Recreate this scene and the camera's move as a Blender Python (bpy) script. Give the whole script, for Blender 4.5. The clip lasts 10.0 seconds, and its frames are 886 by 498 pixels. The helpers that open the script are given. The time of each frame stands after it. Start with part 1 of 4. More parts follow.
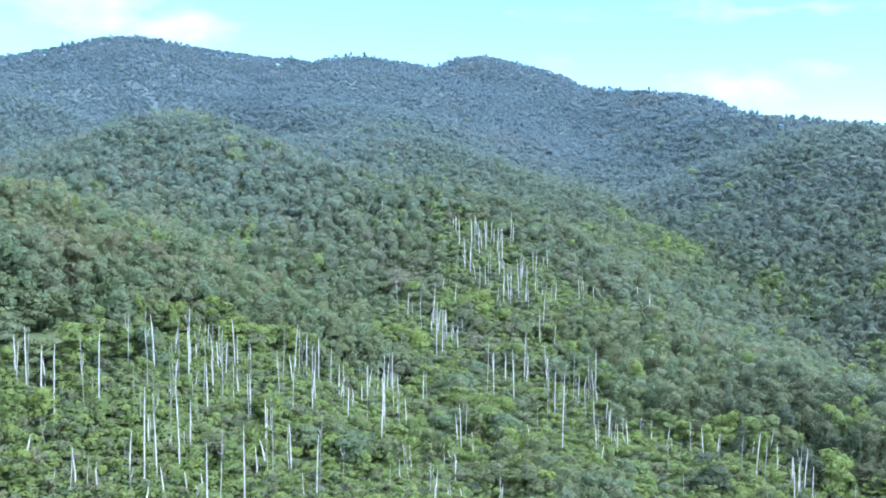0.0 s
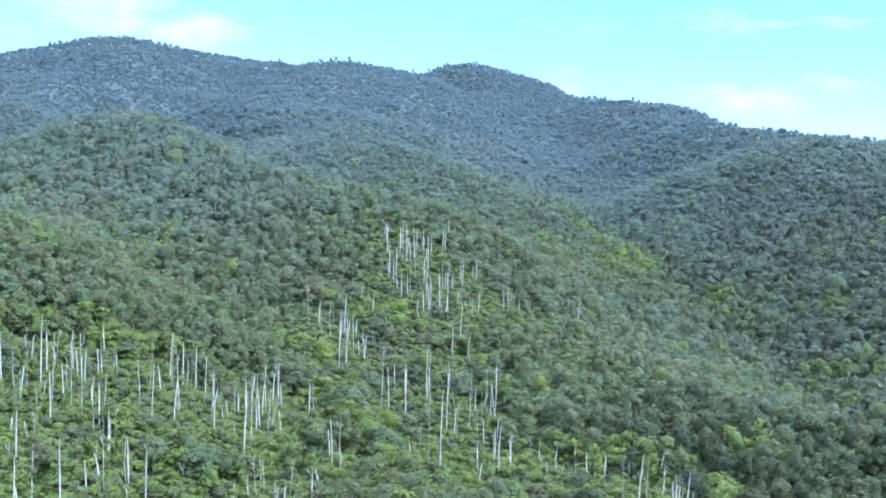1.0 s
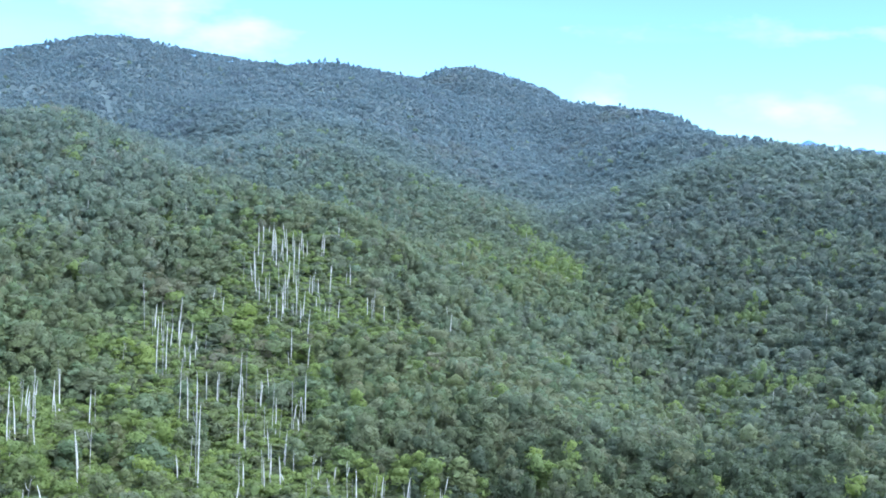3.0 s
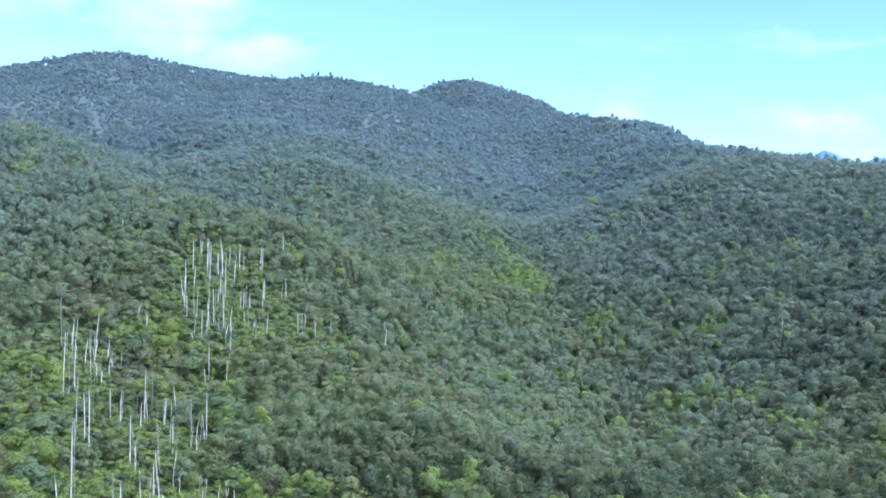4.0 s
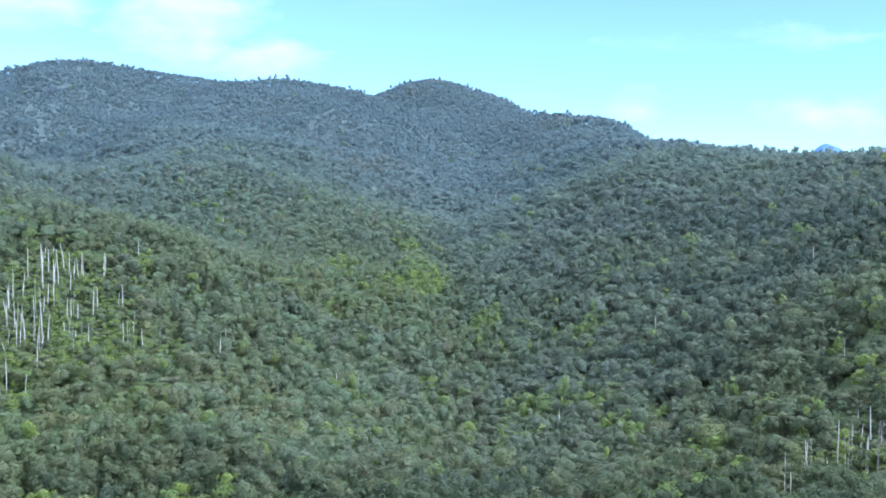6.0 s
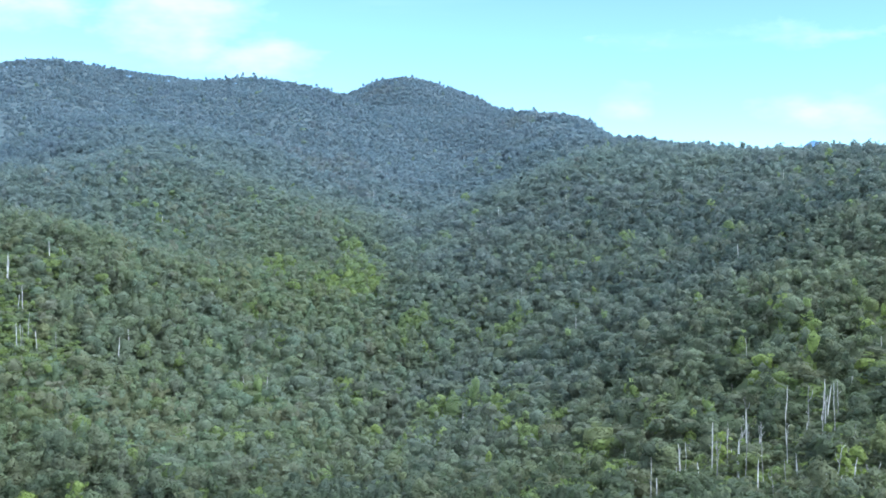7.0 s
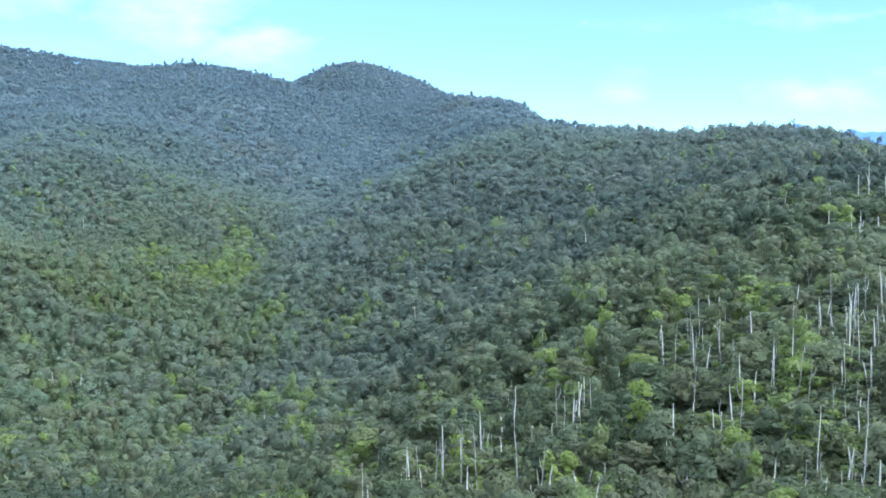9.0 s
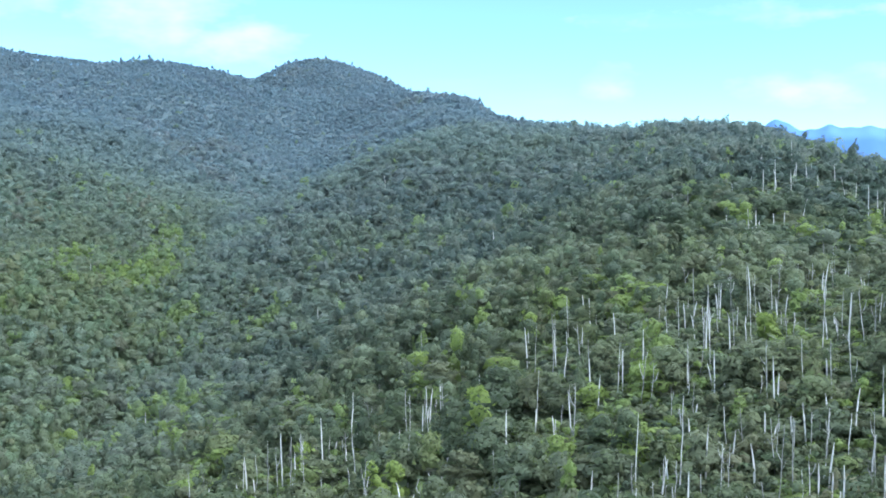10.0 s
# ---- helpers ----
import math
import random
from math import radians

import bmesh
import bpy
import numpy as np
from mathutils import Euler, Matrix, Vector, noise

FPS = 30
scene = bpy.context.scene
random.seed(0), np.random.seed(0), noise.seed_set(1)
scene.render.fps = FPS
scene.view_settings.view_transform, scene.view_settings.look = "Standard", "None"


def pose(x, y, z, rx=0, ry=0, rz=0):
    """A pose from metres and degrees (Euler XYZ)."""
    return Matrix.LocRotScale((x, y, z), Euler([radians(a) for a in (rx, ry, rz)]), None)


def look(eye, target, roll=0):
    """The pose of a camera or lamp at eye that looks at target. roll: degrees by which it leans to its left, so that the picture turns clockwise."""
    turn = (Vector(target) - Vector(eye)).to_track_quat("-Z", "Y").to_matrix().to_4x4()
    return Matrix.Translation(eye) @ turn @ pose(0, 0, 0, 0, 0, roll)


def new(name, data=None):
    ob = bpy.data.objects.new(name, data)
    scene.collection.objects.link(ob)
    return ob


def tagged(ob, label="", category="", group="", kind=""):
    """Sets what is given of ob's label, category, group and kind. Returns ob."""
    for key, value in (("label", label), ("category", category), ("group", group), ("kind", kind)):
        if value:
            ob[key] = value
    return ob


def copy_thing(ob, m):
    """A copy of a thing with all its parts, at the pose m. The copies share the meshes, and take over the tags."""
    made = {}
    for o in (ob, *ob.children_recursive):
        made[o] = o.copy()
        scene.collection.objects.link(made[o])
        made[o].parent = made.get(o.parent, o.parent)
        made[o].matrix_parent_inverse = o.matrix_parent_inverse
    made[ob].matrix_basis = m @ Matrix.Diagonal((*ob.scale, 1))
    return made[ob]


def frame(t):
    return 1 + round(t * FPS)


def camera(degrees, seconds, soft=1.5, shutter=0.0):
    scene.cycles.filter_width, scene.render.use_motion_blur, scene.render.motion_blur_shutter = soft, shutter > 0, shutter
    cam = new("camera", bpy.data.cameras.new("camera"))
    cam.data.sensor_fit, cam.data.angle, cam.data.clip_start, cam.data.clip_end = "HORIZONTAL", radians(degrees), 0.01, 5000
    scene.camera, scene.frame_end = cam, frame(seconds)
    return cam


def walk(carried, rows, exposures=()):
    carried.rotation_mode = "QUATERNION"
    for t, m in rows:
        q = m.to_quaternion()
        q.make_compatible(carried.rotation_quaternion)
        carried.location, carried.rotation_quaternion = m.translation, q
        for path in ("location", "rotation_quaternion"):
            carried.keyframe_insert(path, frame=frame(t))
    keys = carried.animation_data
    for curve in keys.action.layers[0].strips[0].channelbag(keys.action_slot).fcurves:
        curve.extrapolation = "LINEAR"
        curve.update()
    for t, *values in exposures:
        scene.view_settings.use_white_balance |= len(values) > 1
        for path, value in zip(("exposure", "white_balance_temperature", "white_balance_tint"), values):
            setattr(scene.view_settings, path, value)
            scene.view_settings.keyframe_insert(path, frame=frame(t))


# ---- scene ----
cam = camera(43.4, 10.0, soft=1.75)
PATH = [
    (0, (-1.107, -2.001, 120.106), (-1.104, -0.006, 119.969), -0.0),
    (0.5, (13.823, 2.685, 120.114), (13.815, 4.681, 119.974), 0.5),
    (1, (28.963, 7.545, 120.172), (28.951, 9.541, 120.048), 1.1),
    (1.5, (43.828, 12.555, 120.252), (43.798, 14.55, 120.121), 1.5),
    (2, (58.63, 17.565, 120.317), (58.588, 19.56, 120.182), 2.2),
    (2.5, (73.091, 22.465, 120.319), (73.027, 24.46, 120.191), 2.5),
    (2.7, (78.889, 24.425, 120.322), (78.82, 26.42, 120.198), 2.3),
    (3.8, (110.734, 35.173, 120.362), (110.618, 37.168, 120.268), 1.8),
    (4, (116.479, 37.081, 120.357), (116.359, 39.075, 120.265), 1.6),
    (4.5, (130.665, 41.776, 120.284), (130.528, 43.769, 120.194), 1.1),
    (5, (144.942, 46.534, 120.213), (144.797, 48.527, 120.126), 0.7),
    (5.5, (158.947, 51.354, 120.136), (158.802, 53.347, 120.048), 0.5),
    (5.7, (164.563, 53.358, 120.113), (164.417, 55.351, 120.024), 0.5),
    (6.8, (195.569, 64.833, 119.851), (195.431, 66.826, 119.763), -0.1),
    (7, (201.129, 66.91, 119.832), (200.992, 68.903, 119.741), 0.1),
    (7.5, (214.789, 71.992, 119.794), (214.651, 73.985, 119.698), -0.0),
    (8, (228.657, 77.052, 119.803), (228.52, 79.045, 119.699), 0.0),
    (8.5, (242.454, 82.137, 119.866), (242.318, 84.129, 119.754), -0.1),
    (9, (256.402, 87.043, 119.941), (256.272, 89.036, 119.825), -0.3),
    (9.5, (269.98, 91.927, 119.989), (269.854, 93.92, 119.874), -0.5),
    (10, (284.05, 96.958, 120.084), (283.944, 98.951, 119.962), -0.5),
]
walk(cam, [(t, look(eye, target, roll)) for t, eye, target, roll in PATH], exposures=[(0.0, 2.67, 5200, 3), (1.0, 2.53, 5200, 3), (2.5, 2.50, 5260, 3), (5.0, 2.34, 5400, 3), (10.0, 2.40, 5430, 1)])

# ---- world, sun, light ----
SUN_ELEVATION, SUN_AZIMUTH = radians(37), radians(110)   # azimuth clockwise from +y
world = bpy.data.worlds.new("sky_world")
scene.world = world
world.use_nodes = True


def make_sky():
    nt = world.node_tree
    nt.nodes.clear()
    N, L = nt.nodes, nt.links

    def math_node(op, a, b=None, c=None, clamp=False):
        n = N.new("ShaderNodeMath")
        n.operation, n.use_clamp = op, clamp
        for i, v in enumerate((a, b, c)):
            if v is None:
                continue
            if isinstance(v, (int, float)):
                n.inputs[i].default_value = v
            else:
                L.new(v, n.inputs[i])
        return n.outputs[0]

    out = N.new("ShaderNodeOutputWorld")
    bg = N.new("ShaderNodeBackground")
    sky = N.new("ShaderNodeTexSky")
    sky.sky_type = "NISHITA"
    sky.sun_disc = False
    sky.sun_elevation, sky.sun_rotation = SUN_ELEVATION, SUN_AZIMUTH
    sky.altitude, sky.air_density, sky.dust_density, sky.ozone_density = 900, 0.85, 0.0, 3.5
    coord = N.new("ShaderNodeTexCoord")
    split = N.new("ShaderNodeSeparateXYZ")
    L.new(coord.outputs["Generated"], split.inputs[0])
    x, y, z = split.outputs
    flat = math_node("SQRT", math_node("ADD", math_node("MULTIPLY", x, x), math_node("MULTIPLY", y, y)))
    up = math_node("DIVIDE", z, flat)
    side = math_node("ARCTAN2", x, y)
    # ragged edges for the clouds
    place = N.new("ShaderNodeCombineXYZ")
    L.new(math_node("MULTIPLY", side, 9.0), place.inputs[0])
    L.new(math_node("MULTIPLY", up, 19.0), place.inputs[1])
    fluff = N.new("ShaderNodeTexNoise")
    fluff.inputs["Scale"].default_value, fluff.inputs["Detail"].default_value = 1.6, 7.0
    fluff.inputs["Roughness"].default_value = 0.55
    L.new(place.outputs[0], fluff.inputs["Vector"])
    veil_place = N.new("ShaderNodeCombineXYZ")
    L.new(math_node("MULTIPLY", side, 2.0), veil_place.inputs[0])
    L.new(math_node("MULTIPLY", up, 16.0), veil_place.inputs[1])
    veil = N.new("ShaderNodeTexNoise")
    veil.inputs["Scale"].default_value, veil.inputs["Detail"].default_value = 1.3, 5.0
    L.new(veil_place.outputs[0], veil.inputs["Vector"])
    rough = math_node("SUBTRACT", fluff.outputs[0], 0.5)
    # cumulus banks: bearing, height over the level, half width, half height, weight
    banks = CLOUD_BANKS
    total = None
    for bearing, height, wide, tall, weight in banks:
        dx = math_node("DIVIDE", math_node("SUBTRACT", side, radians(bearing)), radians(wide))
        dz = math_node("DIVIDE", math_node("SUBTRACT", up, math.tan(radians(height))), math.tan(radians(tall)))
        d = math_node("SQRT", math_node("ADD", math_node("MULTIPLY", dx, dx), math_node("MULTIPLY", dz, dz)))
        body = math_node("MULTIPLY", math_node("SUBTRACT", 1.0, d), weight)
        total = body if total is None else math_node("MAXIMUM", total, body)
    puff = math_node("MULTIPLY_ADD", rough, 1.9, total)
    puff = math_node("MULTIPLY", math_node("SMOOTH_MIN", puff, 0.6, 0.3), 1.3, clamp=True)
    thin = math_node("MULTIPLY", math_node("SUBTRACT", veil.outputs[0], 0.54), 0.9, clamp=True)
    cover = math_node("MAXIMUM", puff, thin, clamp=True)
    mix = N.new("ShaderNodeMix")
    mix.data_type = "RGBA"
    L.new(cover, mix.inputs["Factor"])
    tint = N.new("ShaderNodeVectorMath")
    tint.operation = "MULTIPLY"
    L.new(sky.outputs[0], tint.inputs[0])
    low_air = N.new("ShaderNodeMix")
    low_air.data_type = "RGBA"
    low_air.inputs["A"].default_value, low_air.inputs["B"].default_value = (0.78, 0.97, 1.04, 1), (*SKY_TINT, 1)
    L.new(math_node("MULTIPLY", up, 6.0, clamp=True), low_air.inputs["Factor"])
    L.new(low_air.outputs["Result"], tint.inputs[1])
    L.new(tint.outputs[0], mix.inputs["A"])
    # the clouds' undersides are greyer than their tops
    under = N.new("ShaderNodeMapRange")
    under.inputs["From Min"].default_value, under.inputs["From Max"].default_value = 0.40, 0.62
    billow_place = N.new("ShaderNodeVectorMath")
    billow_place.operation = "ADD"
    billow_place.inputs[1].default_value = (0.10, 0.22, 0.0)
    L.new(place.outputs[0], billow_place.inputs[0])
    billow = N.new("ShaderNodeTexNoise")
    billow.inputs["Scale"].default_value, billow.inputs["Detail"].default_value = 1.6, 4.0
    L.new(billow_place.outputs[0], billow.inputs["Vector"])
    L.new(billow.outputs[0], under.inputs["Value"])
    tops = N.new("ShaderNodeMix")
    tops.data_type = "RGBA"
    tops.inputs["A"].default_value, tops.inputs["B"].default_value = (*CLOUD_COLOUR, 1), (*CLOUD_SHADE, 1)
    L.new(under.outputs[0], tops.inputs["Factor"])
    L.new(tops.outputs["Result"], mix.inputs["B"])
    # bright veil added to the upper sky, out of view, as soft fill light
    rise = N.new("ShaderNodeMapRange")
    rise.interpolation_type = "SMOOTHSTEP"
    rise.inputs["From Min"].default_value, rise.inputs["From Max"].default_value = 0.22, 0.85
    L.new(up, rise.inputs["Value"])
    high = math_node("MULTIPLY", rise.outputs[0], math_node("MULTIPLY_ADD", veil.outputs[0], 0.8, 0.35, clamp=True))
    mix2 = N.new("ShaderNodeMix")
    mix2.data_type = "RGBA"
    L.new(high, mix2.inputs["Factor"])
    L.new(mix.outputs["Result"], mix2.inputs["A"])
    mix2.inputs["B"].default_value = (*FILL_VEIL_COLOUR, 1)
    L.new(mix2.outputs["Result"], bg.inputs["Color"])
    bg.inputs["Strength"].default_value = SKY_STRENGTH
    L.new(bg.outputs[0], out.inputs["Surface"])


SKY_STRENGTH, SKY_TINT, FILL_VEIL_COLOUR = 0.054, (1.0, 0.97, 1.02), (23.0, 23.8, 24.0)
CLOUD_COLOUR, CLOUD_SHADE = (4.5, 5.3, 5.5), (3.1, 4.3, 4.9)
CLOUD_BANKS = [(-17.3, 8.8, 4.6, 2.4, 1.0), (-13.0, 7.1, 3.2, 1.4, 0.85), (-25.0, 9.4, 7.0, 1.3, 0.55), (15.6, 4.4, 4.6, 1.0, 0.62), (5.4, 4.7, 1.6, 0.9, 0.6), (18.0, 7.9, 10.0, 0.35, 0.15)]
make_sky()
sun = new("sun", bpy.data.lights.new("sun", "SUN"))
sun.data.energy, sun.data.angle, sun.data.color = 1.5, radians(5.0), (1.0, 0.965, 0.93)
sun.matrix_world = look(
    (math.sin(SUN_AZIMUTH) * math.cos(SUN_ELEVATION) * 900, math.cos(SUN_AZIMUTH) * math.cos(SUN_ELEVATION) * 900, math.sin(SUN_ELEVATION) * 900), (0, 0, 0))


# ---- materials ----
def mat_nodes(name):
    m = bpy.data.materials.new(name)
    m.use_nodes = True
    nt = m.node_tree
    nt.nodes.clear()
    return m, nt.nodes, nt.links


LEAF_TONES = [
    (0.00, (0.045, 0.060, 0.030)), (0.12, (0.061, 0.077, 0.036)), (0.24, (0.083, 0.089, 0.046)), (0.36, (0.082, 0.102, 0.052)), (0.48, (0.100, 0.112, 0.056)),
    (0.58, (0.097, 0.116, 0.048)), (0.68, (0.084, 0.116, 0.057)), (0.76, (0.106, 0.129, 0.068)), (0.84, (0.112, 0.106, 0.060)), (0.90, (0.102, 0.137, 0.039)), (1.00, (0.132, 0.167, 0.036)),
]
# leaf tones of the far forest, with the blue of distance haze painted in
HAZE_TONES = [
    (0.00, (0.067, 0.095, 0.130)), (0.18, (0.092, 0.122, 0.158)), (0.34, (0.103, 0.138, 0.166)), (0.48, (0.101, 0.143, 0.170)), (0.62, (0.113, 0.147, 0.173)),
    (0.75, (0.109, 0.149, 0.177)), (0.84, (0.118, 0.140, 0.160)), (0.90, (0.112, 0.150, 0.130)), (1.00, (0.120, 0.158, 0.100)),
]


def leaf_material(name, by_object, gaps=0.47, lace_scale=2.0, relief_depth=0.45, thin=0.50, spread=0.12):
    """Foliage: each tree has its tone, each spray of leaves its own shade of it."""
    m, N, L = mat_nodes(name)
    out = N.new("ShaderNodeOutputMaterial")
    if by_object:
        tone = N.new("ShaderNodeObjectInfo").outputs["Random"]
        squeeze = N.new("ShaderNodeMath")
        squeeze.operation = "MULTIPLY_ADD"
        L.new(tone, squeeze.inputs[0])
        squeeze.inputs[1].default_value, squeeze.inputs[2].default_value = 0.68, 0.29
        tone = squeeze.outputs[0]
    else:
        at = N.new("ShaderNodeAttribute")
        at.attribute_name = "tone"
        tone = at.outputs["Fac"]
    sheets = []
    for tone_list in (LEAF_TONES, HAZE_TONES):
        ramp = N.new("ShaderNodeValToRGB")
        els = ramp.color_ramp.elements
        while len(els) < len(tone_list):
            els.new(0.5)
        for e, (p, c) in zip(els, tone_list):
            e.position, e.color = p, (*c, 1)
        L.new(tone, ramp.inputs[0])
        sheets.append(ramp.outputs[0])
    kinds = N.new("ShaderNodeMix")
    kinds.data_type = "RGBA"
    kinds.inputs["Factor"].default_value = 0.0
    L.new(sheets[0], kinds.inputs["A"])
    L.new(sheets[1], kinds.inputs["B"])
    # mixes each tree's share of painted haze into its leaf colour
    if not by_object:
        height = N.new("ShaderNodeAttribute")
        height.attribute_name = "haze"
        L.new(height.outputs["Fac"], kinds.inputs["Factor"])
    geo = N.new("ShaderNodeNewGeometry")
    shade = N.new("ShaderNodeMapRange")
    shade.inputs["To Min"].default_value, shade.inputs["To Max"].default_value = 1.0 - spread, 1.0 + spread
    L.new(geo.outputs["Random Per Island"], shade.inputs["Value"])
    tc = N.new("ShaderNodeTexCoord")
    noi = N.new("ShaderNodeTexNoise")
    noi.inputs["Scale"].default_value, noi.inputs["Detail"].default_value = 2.2, 3
    L.new(tc.outputs["Object"], noi.inputs["Vector"])
    mott = N.new("ShaderNodeMapRange")
    mott.inputs["From Min"].default_value, mott.inputs["From Max"].default_value = 0.3, 0.7
    mott.inputs["To Min"].default_value, mott.inputs["To Max"].default_value = 1.0 - 1.7 * spread, 1.0 + 1.7 * spread
    L.new(noi.outputs[0], mott.inputs["Value"])
    mul = N.new("ShaderNodeMath")
    mul.operation = "MULTIPLY"
    L.new(shade.outputs[0], mul.inputs[0])
    L.new(mott.outputs[0], mul.inputs[1])
    col = N.new("ShaderNodeVectorMath")
    col.operation = "SCALE"
    L.new(kinds.outputs["Result"], col.inputs[0])
    L.new(mul.outputs[0], col.inputs["Scale"])
    bsdf = N.new("ShaderNodeBsdfPrincipled")
    L.new(col.outputs[0], bsdf.inputs["Base Color"])
    bsdf.inputs["Roughness"].default_value = 0.62
    bsdf.inputs["Specular IOR Level"].default_value = 0.35
    tuft = N.new("ShaderNodeTexNoise")
    tuft.inputs["Scale"].default_value, tuft.inputs["Detail"].default_value = 1.6, 5.0
    L.new(tc.outputs["Object"], tuft.inputs["Vector"])
    relief = N.new("ShaderNodeBump")
    relief.inputs["Strength"].default_value, relief.inputs["Distance"].default_value = 1.0, relief_depth
    L.new(tuft.outputs[0], relief.inputs["Height"])
    L.new(relief.outputs[0], bsdf.inputs["Normal"])
    thru = N.new("ShaderNodeBsdfTranslucent")
    L.new(col.outputs[0], thru.inputs["Color"])
    mix = N.new("ShaderNodeMixShader")
    mix.inputs[0].default_value = thin
    L.new(bsdf.outputs[0], mix.inputs[1])
    L.new(thru.outputs[0], mix.inputs[2])
    if gaps:
        hole = N.new("ShaderNodeTexNoise")
        hole.inputs["Scale"].default_value, hole.inputs["Detail"].default_value = lace_scale, 4.0
        L.new(tc.outputs["Object"], hole.inputs["Vector"])
        edge = N.new("ShaderNodeMath")
        edge.operation = "GREATER_THAN"
        L.new(hole.outputs[0], edge.inputs[0])
        edge.inputs[1].default_value = gaps
        clear = N.new("ShaderNodeBsdfTransparent")
        lace = N.new("ShaderNodeMixShader")
        L.new(edge.outputs[0], lace.inputs[0])
        L.new(clear.outputs[0], lace.inputs[1])
        L.new(mix.outputs[0], lace.inputs[2])
        mix = lace
    L.new(mix.outputs[0], out.inputs["Surface"])
    return m


def mottled(name, tones, scale, rough=0.85, detail=6.0, bump=0.0, stretch=(1, 1, 1), fine=None, vary=0.0, haze_tone=None):
    """A surface of several tones, mottled at two scales."""
    m, N, L = mat_nodes(name)
    out = N.new("ShaderNodeOutputMaterial")
    bsdf = N.new("ShaderNodeBsdfPrincipled")
    bsdf.inputs["Roughness"].default_value = rough
    bsdf.inputs["Specular IOR Level"].default_value = 0.3
    tc = N.new("ShaderNodeTexCoord")
    mp = N.new("ShaderNodeMapping")
    mp.inputs["Scale"].default_value = stretch
    L.new(tc.outputs["Object"], mp.inputs[0])
    n1 = N.new("ShaderNodeTexNoise")
    n1.inputs["Scale"].default_value, n1.inputs["Detail"].default_value = scale, detail
    n2 = N.new("ShaderNodeTexNoise")
    n2.inputs["Scale"].default_value, n2.inputs["Detail"].default_value = fine or scale * 9, 4
    L.new(mp.outputs[0], n1.inputs["Vector"])
    L.new(mp.outputs[0], n2.inputs["Vector"])
    add = N.new("ShaderNodeMath")
    add.operation = "MULTIPLY_ADD"
    L.new(n2.outputs[0], add.inputs[0])
    add.inputs[1].default_value = 0.45
    L.new(n1.outputs[0], add.inputs[2])
    ramp = N.new("ShaderNodeValToRGB")
    els = ramp.color_ramp.elements
    while len(els) < len(tones):
        els.new(0.5)
    for i, (e, c) in enumerate(zip(els, tones)):
        e.position, e.color = 0.52 + 0.4 * i / (len(tones) - 1), (*c, 1)
    L.new(add.outputs[0], ramp.inputs[0])
    tone = ramp.outputs[0]
    # far ground fades to a haze blue put into its colour
    if haze_tone:
        haze_mask = N.new("ShaderNodeAttribute")
        haze_mask.attribute_name = "haze"
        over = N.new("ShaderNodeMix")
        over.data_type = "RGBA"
        L.new(haze_mask.outputs["Fac"], over.inputs["Factor"])
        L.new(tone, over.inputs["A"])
        over.inputs["B"].default_value = (*haze_tone, 1)
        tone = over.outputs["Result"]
    own = N.new("ShaderNodeMapRange")
    own.inputs["To Min"].default_value, own.inputs["To Max"].default_value = 1.0 - vary, 1.0 + vary
    L.new(N.new("ShaderNodeObjectInfo").outputs["Random"], own.inputs["Value"])
    col = N.new("ShaderNodeVectorMath")
    col.operation = "SCALE"
    L.new(tone, col.inputs[0])
    L.new(own.outputs[0], col.inputs["Scale"])
    L.new(col.outputs[0], bsdf.inputs["Base Color"])
    if bump:
        b = N.new("ShaderNodeBump")
        b.inputs["Strength"].default_value, b.inputs["Distance"].default_value = bump, 0.05
        L.new(n2.outputs[0], b.inputs["Height"])
        L.new(b.outputs[0], bsdf.inputs["Normal"])
    L.new(bsdf.outputs[0], out.inputs["Surface"])
    return m


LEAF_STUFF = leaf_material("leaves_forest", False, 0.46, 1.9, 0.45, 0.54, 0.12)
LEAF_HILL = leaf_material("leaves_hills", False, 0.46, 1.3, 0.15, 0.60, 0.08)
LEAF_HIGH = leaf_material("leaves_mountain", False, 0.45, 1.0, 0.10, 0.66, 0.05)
LEAF_TREE = leaf_material("leaves_tree", True)
UNDERGROWTH = mottled("undergrowth", [(0.046, 0.062, 0.031), (0.058, 0.077, 0.037), (0.072, 0.091, 0.042), (0.064, 0.065, 0.041)], 0.09, 0.95, fine=1.1, haze_tone=(0.066, 0.088, 0.098))
BARK_DEAD = mottled("weathered_dead_wood", [(0.12, 0.114, 0.106), (0.200, 0.193, 0.184), (0.305, 0.297, 0.285), (0.240, 0.233, 0.223)], 0.9, 0.8, bump=0.6, stretch=(6, 6, 0.5), vary=0.4)
BARK_LIVE = mottled("live_bark", [(0.10, 0.085, 0.065), (0.17, 0.15, 0.125), (0.26, 0.24, 0.21)], 0.8, 0.85, bump=0.6, stretch=(5, 5, 0.5))
# the far range's blue is haze painted into its base colour
FAR_HAZE = mottled("far_mountain_haze", [(0.068, 0.130, 0.29), (0.074, 0.138, 0.30), (0.080, 0.146, 0.31)], 0.0015, 1.0)

